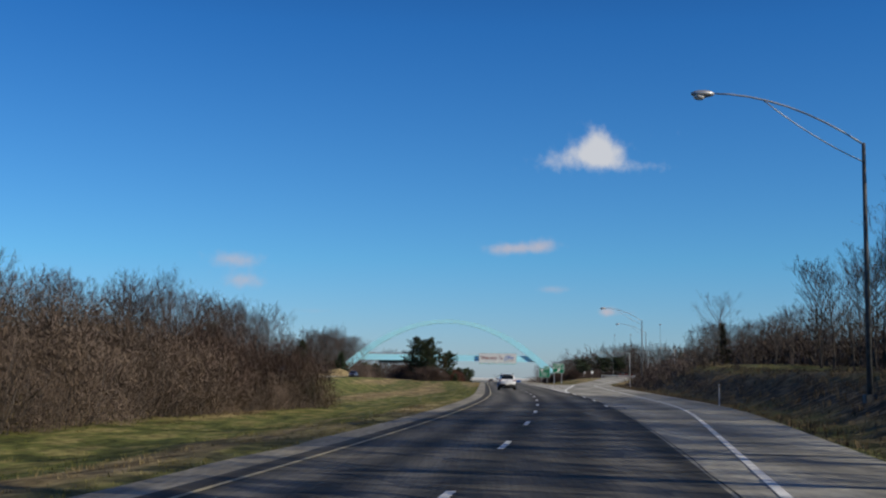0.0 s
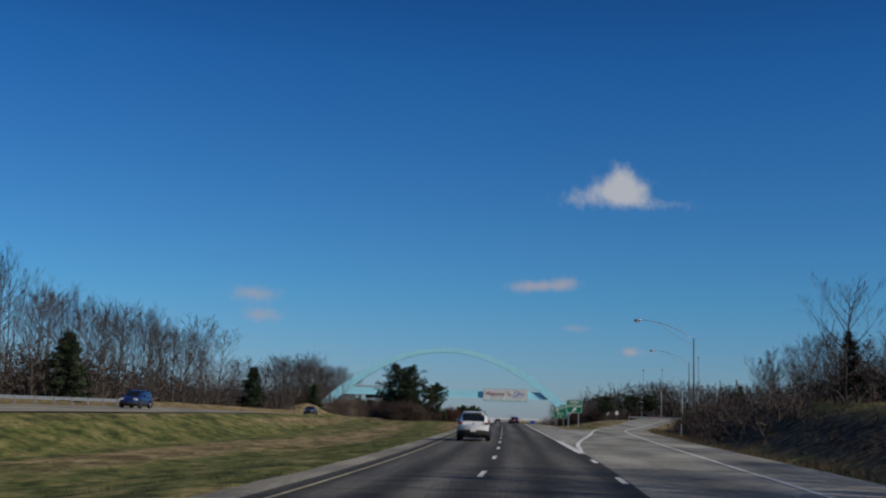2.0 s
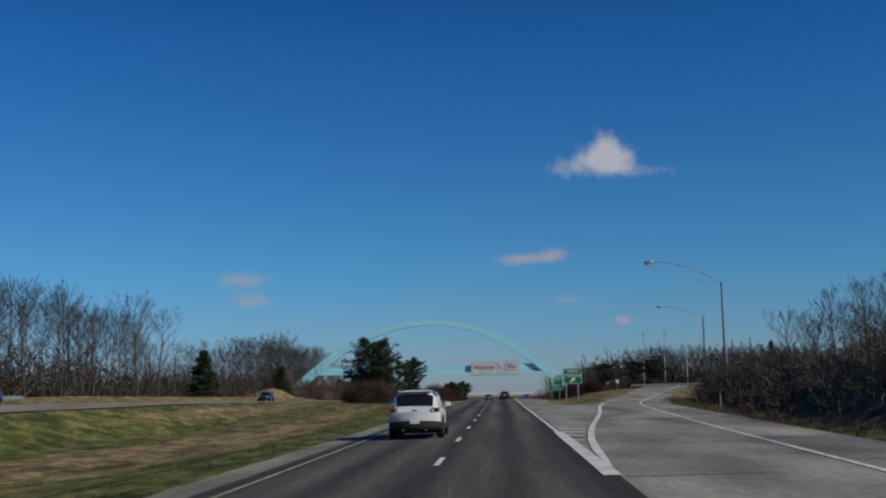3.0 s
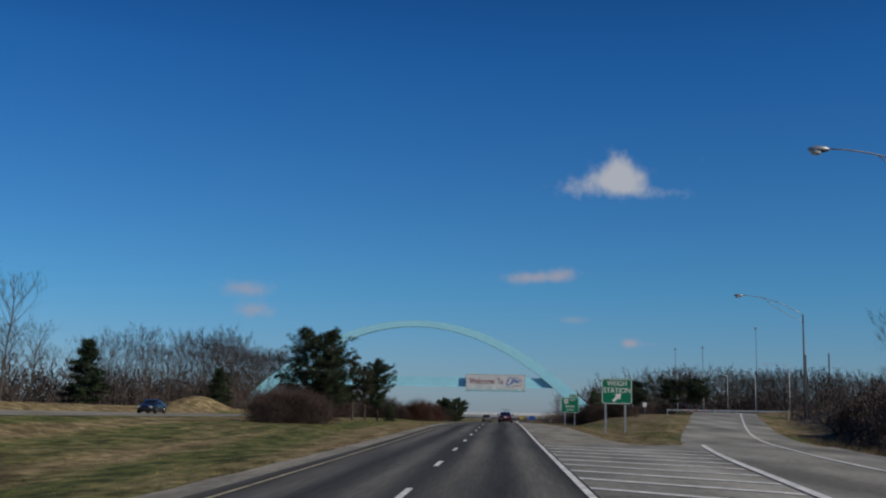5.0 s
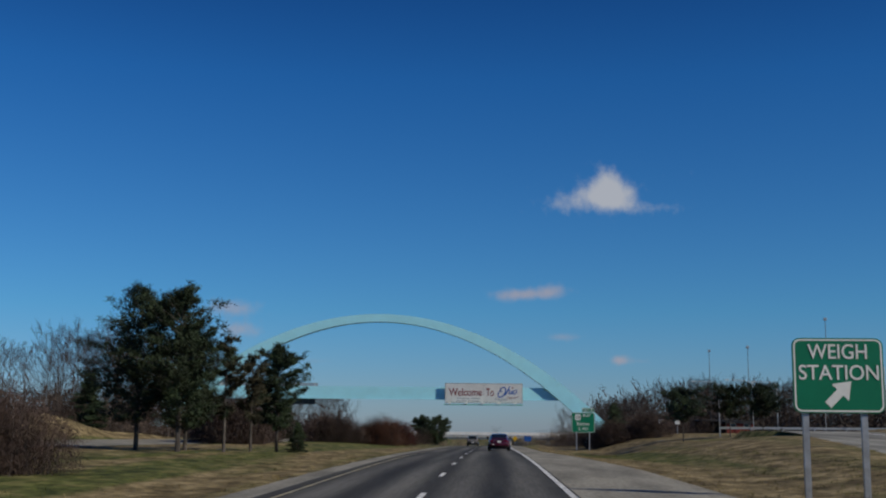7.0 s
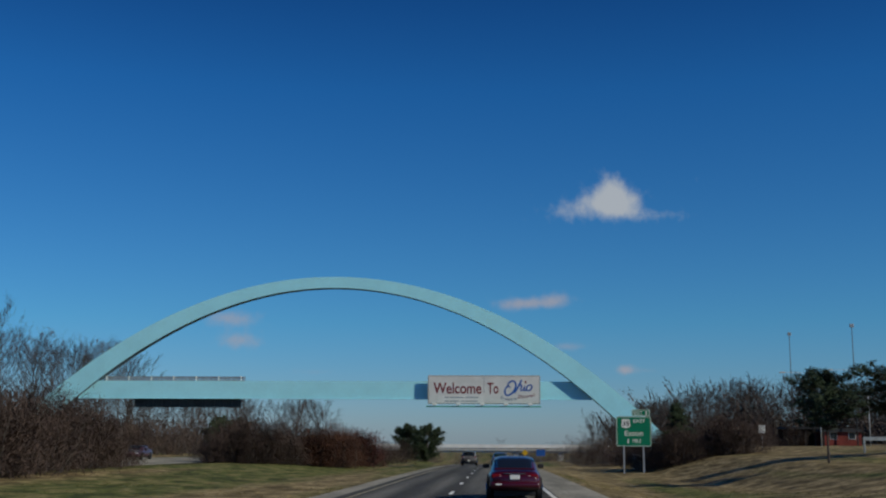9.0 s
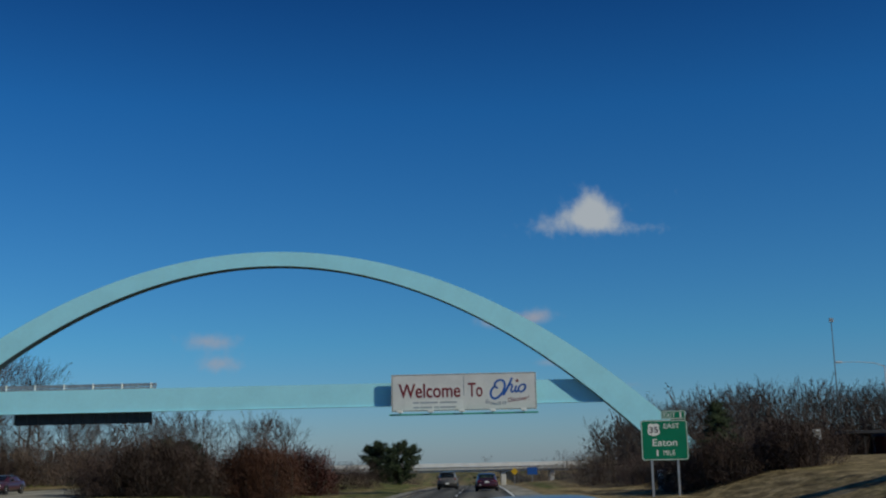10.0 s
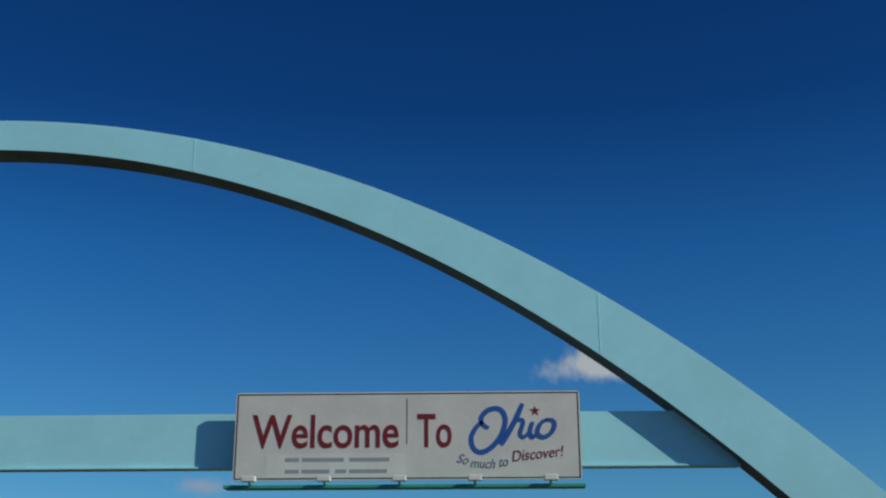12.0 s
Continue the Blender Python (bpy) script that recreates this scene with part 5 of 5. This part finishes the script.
# ---------------------------------------------------------------- clouds
def cloud_material(seed, density, edge, glow):
    m = bpy.data.materials.new("cloud_wisps")
    m.use_nodes = True
    n, l = m.node_tree.nodes, m.node_tree.links
    n.clear()
    out, mixs, tr, em = n.new("ShaderNodeOutputMaterial"), n.new("ShaderNodeMixShader"), n.new("ShaderNodeBsdfTransparent"), n.new("ShaderNodeEmission")
    tc, mp = n.new("ShaderNodeTexCoord"), n.new("ShaderNodeMapping")
    mp.inputs["Location"].default_value = (seed * 3.7, seed * 1.9, 0)
    mp.inputs["Scale"].default_value = (2.4, 2.0, 1)
    no = n.new("ShaderNodeTexNoise")
    no.inputs["Scale"].default_value, no.inputs["Detail"].default_value, no.inputs["Roughness"].default_value = 1.6, 7, 0.55
    l.new(tc.outputs["UV"], mp.inputs["Vector"])
    l.new(mp.outputs[0], no.inputs["Vector"])
    at = n.new("ShaderNodeAttribute")
    at.attribute_name = "thickness"
    mul = n.new("ShaderNodeMath")
    mul.operation = "ADD"
    sub = n.new("ShaderNodeMath")
    sub.operation = "SUBTRACT"
    sub.inputs[1].default_value = 0.5
    sc = n.new("ShaderNodeMath")
    sc.operation = "MULTIPLY"
    sc.inputs[1].default_value = edge
    l.new(no.outputs["Fac"], sub.inputs[0])
    l.new(sub.outputs[0], sc.inputs[0])
    l.new(sc.outputs[0], mul.inputs[0])
    l.new(at.outputs["Fac"], mul.inputs[1])
    mr = n.new("ShaderNodeMapRange")
    mr.interpolation_type = "SMOOTHSTEP"
    mr.inputs["From Min"].default_value, mr.inputs["From Max"].default_value = 0.10, 1.15
    mr.inputs["To Max"].default_value = density
    l.new(mul.outputs[0], mr.inputs["Value"])
    l.new(mr.outputs[0], mixs.inputs["Fac"])
    l.new(tr.outputs[0], mixs.inputs[1])
    l.new(em.outputs[0], mixs.inputs[2])
    em.inputs["Color"].default_value, em.inputs["Strength"].default_value = (*glow, 1), 1.0
    l.new(mixs.outputs[0], out.inputs["Surface"])
    return m


def build_cloud(az, el, wide, high, lobes, seed, density, edge, glow, label):
    """A far wisp of cloud: a curved sheet 4.5 km away whose thickness is the sum of a few soft lobes."""
    R, eye = 4500.0, Vector((0, 170, 1.7))
    nx, nz = 40, 24
    verts, faces, thick, uvs = [], [], [], []
    for j in range(nz + 1):
        for i in range(nx + 1):
            s, t = i / nx * 2 - 1, j / nz * 2 - 1
            a, e = radians(az - s * wide / 2), radians(el + t * high / 2)
            verts.append(eye + R * Vector((-math.sin(a) * math.cos(e), math.cos(a) * math.cos(e), math.sin(e))))
            v = sum(k * math.exp(-((s - cx) / rx) ** 2 - ((t - cz) / rz) ** 2) for cx, cz, rx, rz, k in lobes)
            v *= (1 - smooth(0.8, 1.0, abs(s))) * (1 - smooth(0.8, 1.0, abs(t)))
            thick.append(v)
            uvs.append((s * wide / 4, t * high / 4))
    for j in range(nz):
        for i in range(nx):
            k = j * (nx + 1) + i
            faces.append((k, k + 1, k + nx + 2, k + nx + 1))
    me = mesh_of("cloud", verts, faces, cloud_material(seed, density, edge, glow))
    at = me.attributes.new("thickness", "FLOAT", "POINT")
    at.data.foreach_set("value", thick)
    uv = me.uv_layers.new(name="UVMap")
    for lp in me.loops:
        uv.data[lp.index].uv = uvs[lp.vertex_index]
    ob = tagged(new("cloud", me), label, "cloud", kind="structure")
    ob.visible_shadow = False
    return ob


CLOUD_WHITE, CLOUD_PINK = (0.60, 0.64, 0.72), (0.50, 0.49, 0.58)
build_cloud(-5.75, 11.65, 9.6, 3.8, [(0.03, 0.22, 0.15, 0.46, 1.0), (-0.14, -0.05, 0.26, 0.34, 0.72), (0.16, -0.12, 0.20, 0.34, 0.85), (0.52, -0.36, 0.40, 0.16, 0.32), (-0.46, -0.26, 0.24, 0.26, 0.42)], 1, 0.95, 0.9, CLOUD_WHITE, "small white cumulus wisp in the blue sky")
build_cloud(-1.95, 6.65, 5.2, 1.6, [(-0.4, -0.05, 0.42, 0.42, 0.75), (0.45, 0.25, 0.32, 0.45, 0.75), (0.1, -0.05, 0.35, 0.35, 0.5)], 2, 0.9, 0.7, CLOUD_PINK, "thin pinkish cloud streak in the blue sky")
build_cloud(12.8, 5.1, 5.6, 3.4, [(-0.1, 0.38, 0.5, 0.26, 0.75), (0.05, -0.25, 0.42, 0.24, 0.72)], 3, 0.9, 0.7, CLOUD_PINK, "faint pinkish cloud wisp low in the sky")
build_cloud(-6.9, 3.3, 3.6, 1.2, [(-0.3, 0.1, 0.25, 0.45, 0.8), (0.2, 0.0, 0.5, 0.3, 0.3)], 4, 0.9, 0.6, CLOUD_PINK, "faint small cloud low in the sky")
build_cloud(-3.6, 4.5, 3.0, 0.9, [(0, 0, 0.55, 0.5, 0.62)], 5, 0.8, 0.6, CLOUD_PINK, "faint pinkish cloud wisp low in the sky")
build_cloud(9.0, 3.2, 4.0, 0.9, [(0, 0, 0.6, 0.4, 0.35)], 6, 0.6, 0.6, CLOUD_PINK, "faint pinkish cloud wisp low in the sky")


# ---------------------------------------------------------------- grass tufts and stones along the verges
def grass_tufts():
    rng = random.Random(21)
    verts, faces = [], []

    def tuft(x, y, h):
        nonlocal verts, faces
        z = land(x, y) - 0.02
        for _ in range(3):
            a = rng.uniform(0, math.tau)
            dx, dy = math.cos(a), math.sin(a)
            lean = rng.uniform(0.1, 0.6) * h
            k = len(verts)
            bx, by = x + rng.gauss(0, 0.06), y + rng.gauss(0, 0.06)
            verts.extend([(bx - dy * 0.012, by + dx * 0.012, z), (bx + dy * 0.012, by - dx * 0.012, z), (bx + dx * lean, by + dy * lean, z + h)])
            faces.append((k, k + 1, k + 2))

    for _ in range(11000):
        y = 4 + 300 * rng.random() ** 1.25
        u = -5.15 - 13 * rng.random() ** 1.5
        tuft(u + bend(y), y, rng.uniform(0.05, 0.12))
    for _ in range(6000):
        y = rng.uniform(200, 335)
        u = rng.uniform(5.9, 16)
        if u < edge_at(y, INNER) - 1.5:
            tuft(u + bend(y), y, rng.uniform(0.05, 0.12))
    tagged(new("grass_tufts", mesh_of("grass_tufts", verts, faces, GRASS)), "dry tufts of roadside grass", "grass", kind="stuff")
    # dead stems and leaf litter over the wooded bank
    verts, faces = [], []
    for _ in range(15000):
        y = rng.uniform(20, 215)
        u = paved_right(y) + 0.3 + 9.5 * rng.random() ** 1.2
        tuft(u + bend(y), y, rng.uniform(0.08, 0.34) * (1.4 if noise.noise((u * 0.4, y * 0.3, 2)) > 0.1 else 0.7))
    tagged(new("dead_stems", mesh_of("dead_stems", verts, faces, DEAD_STEM)), "brown dead stems and leaf litter on the bank", "dead grass", kind="stuff")


def bank_stones():
    rng = random.Random(33)
    bm = bmesh.new()
    for _ in range(34):
        y = rng.uniform(42, 112)
        u = paved_right(y) + rng.uniform(0.8, 6.5)
        x = u + bend(y)
        r = rng.uniform(0.05, 0.15)
        r_ = bmesh.ops.create_icosphere(bm, subdivisions=1, radius=r, matrix=pose(x, y, land(x, y) + r * 0.2, rng.uniform(0, 90), rng.uniform(0, 90), rng.uniform(0, 360)) @ Matrix.Diagonal((1.3, 0.9, 0.6, 1)))
        for v in r_["verts"]:
            v.co += Vector((rng.gauss(0, 0.12), rng.gauss(0, 0.12), rng.gauss(0, 0.12))) * r
    tagged(part("bank_stones", bm, STONE), "scattered grey-brown stones on the bank", "stones", kind="stuff")


DEAD_STEM = material("brown_dead_stems", (0.165, 0.122, 0.070), 0.95, var=0.3, scale=0.9, fine=6, dark=(0.035, 0.024, 0.015))
STONE = material("pale_field_stone", (0.09, 0.078, 0.062), 0.9, var=0.2, scale=4, fine=30)
grass_tufts()
bank_stones()


# ---------------------------------------------------------------- vehicles
def paint(name, col, rough=0.28):
    m = material(name, col, rough, var=0.03, scale=1.0, fine=12, spec=0.5)
    m.node_tree.nodes["Principled BSDF"].inputs["Coat Weight"].default_value = 0.5
    return m


CAR_RED = paint("maroon_car_paint", (0.060, 0.002, 0.010))
CAR_WHITE = paint("white_car_paint", (0.72, 0.73, 0.74))
CAR_TAN = paint("tan_grey_car_paint", (0.13, 0.12, 0.11))
CAR_DARK = paint("dark_red_car_paint", (0.045, 0.008, 0.014))
CAR_BLUE = paint("dark_blue_car_paint", (0.012, 0.025, 0.09))
CAR_BLACK = paint("black_car_paint", (0.012, 0.013, 0.016))
RUBBER = material("black_rubber", (0.015, 0.015, 0.016), 0.9, var=0.1)
TRIM = material("dark_plastic_trim", (0.025, 0.025, 0.027), 0.7, var=0.1)
CAR_GLASS = material("car_glass", (0.012, 0.015, 0.018), 0.06, var=0.02, spec=0.7)
TAIL_RED = material("red_tail_lens", (0.17, 0.006, 0.010), 0.2, var=0.05, spec=0.5)
CLEAR_LENS = material("clear_lens", (0.7, 0.7, 0.68), 0.15, var=0.03, spec=0.5)
CHROME = material("chrome", (0.6, 0.6, 0.62), 0.15, 1.0, var=0.03)


def shell_point(form, y, ang, out=0.0):
    """A point of a car's shell: a rounded section across the car at the length y, pushed outwards by out."""
    w, low, high = (lerp_table(y, form[k]) for k in ("wide", "low", "high"))
    n, c, q = 2 / form["square"], math.cos(radians(ang)), math.sin(radians(ang))
    z = (low + high) / 2 + (high - low) / 2 * math.copysign(abs(q) ** n, q)
    x = (w + out) * math.copysign(abs(c) ** n, c) * (1 - form["taper"] * (z - low) / max(high - low, 0.01))
    return Vector((x, y, z + (out if q > 0 else 0)))


def shell_bm(form, steps=26, around=32):
    """The closed shell of a car's body or cabin."""
    bm = bmesh.new()
    y0, y1 = form["high"][0][0], form["high"][-1][0]
    ys = [y0 + (y1 - y0) * (0.5 - 0.5 * math.cos(math.pi * k / steps)) for k in range(steps + 1)]
    rings = [[bm.verts.new(shell_point(form, y, 360 * k / around + 0.01)) for k in range(around)] for y in ys]
    for a, b in zip(rings, rings[1:]):
        for k in range(around):
            j = (k + 1) % around
            bm.faces.new((a[k], a[j], b[j], b[k]))
    bm.faces.new(rings[0])
    bm.faces.new(rings[-1][::-1])
    bmesh.ops.recalc_face_normals(bm, faces=bm.faces)
    return bm


def shell_pane(form, y0, y1, a0, a1, out=0.012, n=8):
    """A pane that follows the shell between two lengths and two angles."""
    bm = bmesh.new()
    grid = [[bm.verts.new(shell_point(form, y0 + (y1 - y0) * i / n, a0 + (a1 - a0) * k / n, out)) for k in range(n + 1)] for i in range(n + 1)]
    back = [[bm.verts.new(shell_point(form, y0 + (y1 - y0) * i / n, a0 + (a1 - a0) * k / n, -0.01)) for k in range(n + 1)] for i in range(n + 1)]
    for i in range(n):
        for k in range(n):
            bm.faces.new((grid[i][k], grid[i][k + 1], grid[i + 1][k + 1], grid[i + 1][k]))
    rim = [(0, k) for k in range(n)] + [(k, n) for k in range(n)] + [(n, n - k) for k in range(n)] + [(n - k, 0) for k in range(n)]
    for (a, b), (c, d) in zip(rim, rim[1:] + rim[:1]):
        bm.faces.new((grid[a][b], grid[c][d], back[c][d], back[a][b]))
    bmesh.ops.recalc_face_normals(bm, faces=bm.faces)
    return bm


def wheel_parts(parent, x, y, r, w):
    bm = bmesh.new()
    side = 1 if x > 0 else -1
    bmesh.ops.create_cone(bm, cap_ends=True, segments=24, radius1=r, radius2=r, depth=w, matrix=pose(x, y, r, 0, 90, 0))
    bmesh.ops.bevel(bm, geom=[e for e in bm.edges if len(e.link_faces) == 2 and any(len(f.verts) > 4 for f in e.link_faces)], offset=0.03, segments=2, affect="EDGES")
    tyre = part("wheel", bm, RUBBER, parent, "black rubber tyre", True)
    bm = bmesh.new()
    bmesh.ops.create_cone(bm, cap_ends=True, segments=20, radius1=r * 0.62, radius2=r * 0.55, depth=0.03, matrix=pose(x + side * (w / 2 + 0.005), y, r, 0, 90 * side, 0))
    for k in range(5):
        a = k * math.tau / 5
        bmesh.ops.create_cube(bm, size=1, matrix=pose(x + side * (w / 2 + 0.02), y + 0.3 * r * math.cos(a), r + 0.3 * r * math.sin(a)) @ pose(0, 0, 0, math.degrees(a), 0, 0) @ Matrix.Diagonal((0.02, r * 0.55, 0.05, 1)))
    part("rim", bm, CHROME, tyre, "alloy rim")


SEDAN_BODY = {"wide": [(-2.40, 0.74), (-2.28, 0.84), (-1.6, 0.91), (1.2, 0.91), (2.1, 0.82), (2.40, 0.62)],
              "low": [(-2.40, 0.42), (-2.25, 0.33), (-1.6, 0.24), (1.6, 0.22), (2.40, 0.34)],
              "high": [(-2.40, 0.78), (-2.33, 0.90), (-2.15, 0.965), (-1.60, 0.99), (0.85, 0.97), (1.60, 0.90), (2.20, 0.76), (2.40, 0.60)],
              "square": 4.5, "taper": 0.07}
SEDAN_CABIN = {"wide": [(-1.98, 0.80), (-1.0, 0.86), (0.4, 0.84), (1.15, 0.78)], "low": [(-1.98, 0.84), (1.15, 0.84)],
               "high": [(-1.98, 0.95), (-1.70, 1.06), (-1.10, 1.31), (-0.75, 1.385), (-0.30, 1.41), (0.15, 1.40), (0.45, 1.31), (1.15, 0.94)],
               "square": 5.0, "taper": 0.27}
WAGON_BODY = {"wide": [(-2.52, 0.86), (-2.40, 0.94), (-1.6, 0.99), (1.4, 0.99), (2.2, 0.92), (2.50, 0.74)],
              "low": [(-2.52, 0.52), (-2.3, 0.40), (-1.5, 0.34), (1.8, 0.32), (2.50, 0.44)],
              "high": [(-2.52, 1.02), (-2.46, 1.10), (-2.30, 1.16), (0.95, 1.13), (1.70, 1.07), (2.28, 0.94), (2.50, 0.76)],
              "square": 5.0, "taper": 0.05}
WAGON_CLADDING = {"wide": [(-2.56, 0.84), (-2.42, 0.955), (-1.6, 1.0), (1.4, 1.0), (2.2, 0.93), (2.53, 0.74)],
                  "low": [(-2.56, 0.36), (-2.2, 0.30), (2.0, 0.28), (2.53, 0.36)], "high": [(-2.56, 0.66), (-2.2, 0.68), (-1.2, 0.46), (1.2, 0.44), (2.53, 0.56)],
                  "square": 6.0, "taper": 0.0}
WAGON_CABIN = {"wide": [(-2.48, 0.88), (-2.0, 0.93), (0.6, 0.92), (1.35, 0.84)], "low": [(-2.48, 0.96), (1.35, 0.96)],
               "high": [(-2.48, 1.10), (-2.42, 1.24), (-2.28, 1.52), (-2.12, 1.68), (-1.85, 1.75), (-0.80, 1.79), (0.10, 1.76), (0.50, 1.64), (1.35, 1.08)],
               "square": 4.6, "taper": 0.22}


def build_sedan(mat, label, at, turn=0.0, group="cars on the highway", z=None):
    g = CROSS * (at[0] - bend(at[1])) + grade(at[1]) if z is None else z
    th = thing("sedan", label, "car", group, at=(at[0], at[1], g + 0.01), turn=turn)
    body = part("body", shell_bm(SEDAN_BODY), mat, th, "", True)
    cabin = part("cabin", shell_bm(SEDAN_CABIN), mat, th, "", True)
    part("rear_window", shell_pane(SEDAN_CABIN, -1.84, -0.92, 146, 34), CAR_GLASS, cabin, "dark rear window", True)
    part("windscreen", shell_pane(SEDAN_CABIN, 0.36, 1.02, 132, 48), CAR_GLASS, cabin, "dark windscreen", True)
    for s in (0, 1):
        k = -1 if s else 1
        for y0, y1 in ((-1.18, -0.30), (-0.22, 0.42)):
            part("side_window", shell_pane(SEDAN_CABIN, y0, y1, *((14, 36) if k > 0 else (166, 144))), CAR_GLASS, cabin, "dark side window", True)
        lamp = part("tail_light", box_bm(k * 0.60 - 0.17, k * 0.60 + 0.17, -2.385, -2.22, 0.70, 0.85, 0.045), TAIL_RED, body, "dark red tail light")
        part("reversing_lamp", box_bm(k * 0.47 - 0.035, k * 0.47 + 0.035, -2.392, -2.37, 0.74, 0.80, 0.008), CLEAR_LENS, lamp, "small clear reversing lamp")
        part("headlight", box_bm(k * 0.55 - 0.18, k * 0.55 + 0.18, 2.14, 2.33, 0.56, 0.70, 0.03), CLEAR_LENS, body, "clear headlight")
        part("mirror", box_bm(k * 0.95 - 0.11, k * 0.95 + 0.11, 0.44, 0.58, 0.97, 1.12, 0.045), TRIM, th, "black door mirror")
        for y in (-1.42, 1.42):
            bm = bmesh.new()
            bmesh.ops.create_cone(bm, cap_ends=True, segments=22, radius1=0.37, radius2=0.37, depth=0.16, matrix=pose(k * 0.835, y, 0.35, 0, 90, 0))
            part("wheel_arch", bm, TRIM, body, "dark wheel arch")
            wheel_parts(th, k * 0.80, y, 0.32, 0.24)
    part("rear_bumper", box_bm(-0.80, 0.80, -2.47, -2.22, 0.40, 0.60, 0.07), mat, body, "", True)
    part("trunk_trim", box_bm(-0.36, 0.36, -2.40, -2.34, 0.855, 0.885, 0.008), CHROME, body, "thin bright trim strip")
    part("trunk_spoiler", box_bm(-0.66, 0.66, -2.30, -2.16, 0.985, 1.04, 0.02), mat, body, "low boot spoiler")
    part("number_plate", box_bm(-0.16, 0.16, -2.425, -2.385, 0.68, 0.82, 0.008), SIGN_WHITE, body, "white number plate")
    part("bumper_sticker", box_bm(-0.62, -0.42, -2.478, -2.468, 0.50, 0.55), SIGN_WHITE, body, "small white bumper sticker")
    part("undertray", box_bm(-0.68, 0.68, -2.1, 2.1, 0.16, 0.30), TRIM, th, "dark underside")
    return th


def build_suv(mat, label, at, turn=0.0, group="cars on the highway", z=None, scale=1.0):
    g = CROSS * (at[0] - bend(at[1])) + grade(at[1]) if z is None else z
    th = thing("sport_utility_vehicle", label, "car", group, at=(at[0], at[1], g + 0.01), turn=turn)
    th.scale = (scale, scale, scale)
    body = part("body", shell_bm(WAGON_BODY), mat, th, "", True)
    part("cladding", shell_bm(WAGON_CLADDING), TRIM, body, "black plastic lower cladding", True)
    cabin = part("cabin", shell_bm(WAGON_CABIN), mat, th, "", True)
    part("rear_window", shell_pane(WAGON_CABIN, -2.44, -2.19, 146, 34), CAR_GLASS, cabin, "dark rear window", True)
    part("spoiler", box_bm(-0.62, 0.62, -2.36, -1.92, 1.70, 1.755, 0.025), mat, cabin, "roof spoiler")
    part("windscreen", shell_pane(WAGON_CABIN, 0.42, 1.22, 132, 48), CAR_GLASS, cabin, "dark windscreen", True)
    for s in (0, 1):
        k = -1 if s else 1
        for y0, y1 in ((-2.05, -1.30), (-1.20, -0.25), (-0.15, 0.55)):
            part("side_window", shell_pane(WAGON_CABIN, y0, y1, *((12, 44) if k > 0 else (168, 136))), CAR_GLASS, cabin, "dark side window", True)
        lamp = part("tail_light", box_bm(k * 0.76 - 0.15, k * 0.76 + 0.15, -2.545, -2.34, 0.97, 1.13, 0.05), TAIL_RED, body, "dark red tail light")
        part("reversing_lamp", box_bm(k * 0.66 - 0.045, k * 0.66 + 0.045, -2.552, -2.53, 1.00, 1.08, 0.01), CLEAR_LENS, lamp, "small clear reversing lamp")
        part("headlight", box_bm(k * 0.68 - 0.2, k * 0.68 + 0.2, 2.24, 2.44, 0.74, 0.92, 0.04), CLEAR_LENS, body, "clear headlight")
        part("mirror", box_bm(k * 1.06 - 0.12, k * 1.06 + 0.12, 0.68, 0.82, 1.12, 1.30, 0.05), mat, th, "door mirror")
        part("roof_rail", tube_bm([(k * 0.62, -1.8, 1.73), (k * 0.62, -1.6, 1.83), (k * 0.62, 0.0, 1.83), (k * 0.62, 0.2, 1.72)], [0.022] * 4, 6), TRIM, th, "dark roof rail")
        for y in (-1.5, 1.5):
            bm = bmesh.new()
            bmesh.ops.create_cone(bm, cap_ends=True, segments=22, radius1=0.44, radius2=0.44, depth=0.16, matrix=pose(k * 0.925, y, 0.40, 0, 90, 0))
            part("wheel_arch", bm, TRIM, body, "dark wheel arch")
            wheel_parts(th, k * 0.88, y, 0.37, 0.27)
    part("badge", box_bm(-0.09, 0.09, -2.535, -2.50, 1.02, 1.07, 0.012), CHROME, body, "small bright badge")
    part("number_plate", box_bm(-0.17, 0.17, -2.585, -2.55, 0.56, 0.70, 0.008), SIGN_WHITE, body, "white number plate")
    for k in (-1, 1):
        part("exhaust", tube_bm([(k * 0.42, -2.56, 0.34), (k * 0.42, -2.2, 0.34)], [0.045, 0.045], 10), CHROME, th, "exhaust pipe")
    part("undertray", box_bm(-0.74, 0.74, -2.2, 2.2, 0.2, 0.36), TRIM, th, "dark underside")
    return th


build_sedan(CAR_RED, "dark red sedan on the near lanes", (2.30, 290.5), group="")
build_suv(CAR_WHITE, "white sport utility vehicle with dark roof rails", (-1.65 + bend(128), 128.0), group="", turn=math.degrees(math.atan(-(bend(130) - bend(126)) / 4)))
build_suv(CAR_TAN, "tan grey sport utility vehicle on the highway", (-1.6, 392.0), group="", scale=0.97)
build_sedan(CAR_DARK, "very dark red sedan on the highway", (2.1, 372.0), group="")
WESTBOUND = "westbound traffic"
build_suv(CAR_BLUE, "dark blue vehicle on the westbound lanes", (-33.0, 157.0), 180, WESTBOUND, far_lanes(157) + 0.16, 0.92)
build_sedan(CAR_BLACK, "dark sedan on the westbound lanes", (-33.0, 250.0), 180, WESTBOUND, far_lanes(250) + 0.16)
build_sedan(CAR_DARK, "small dark sedan on the westbound lanes", (-34.5, 365.0), 180, WESTBOUND, far_lanes(365) + 0.19)
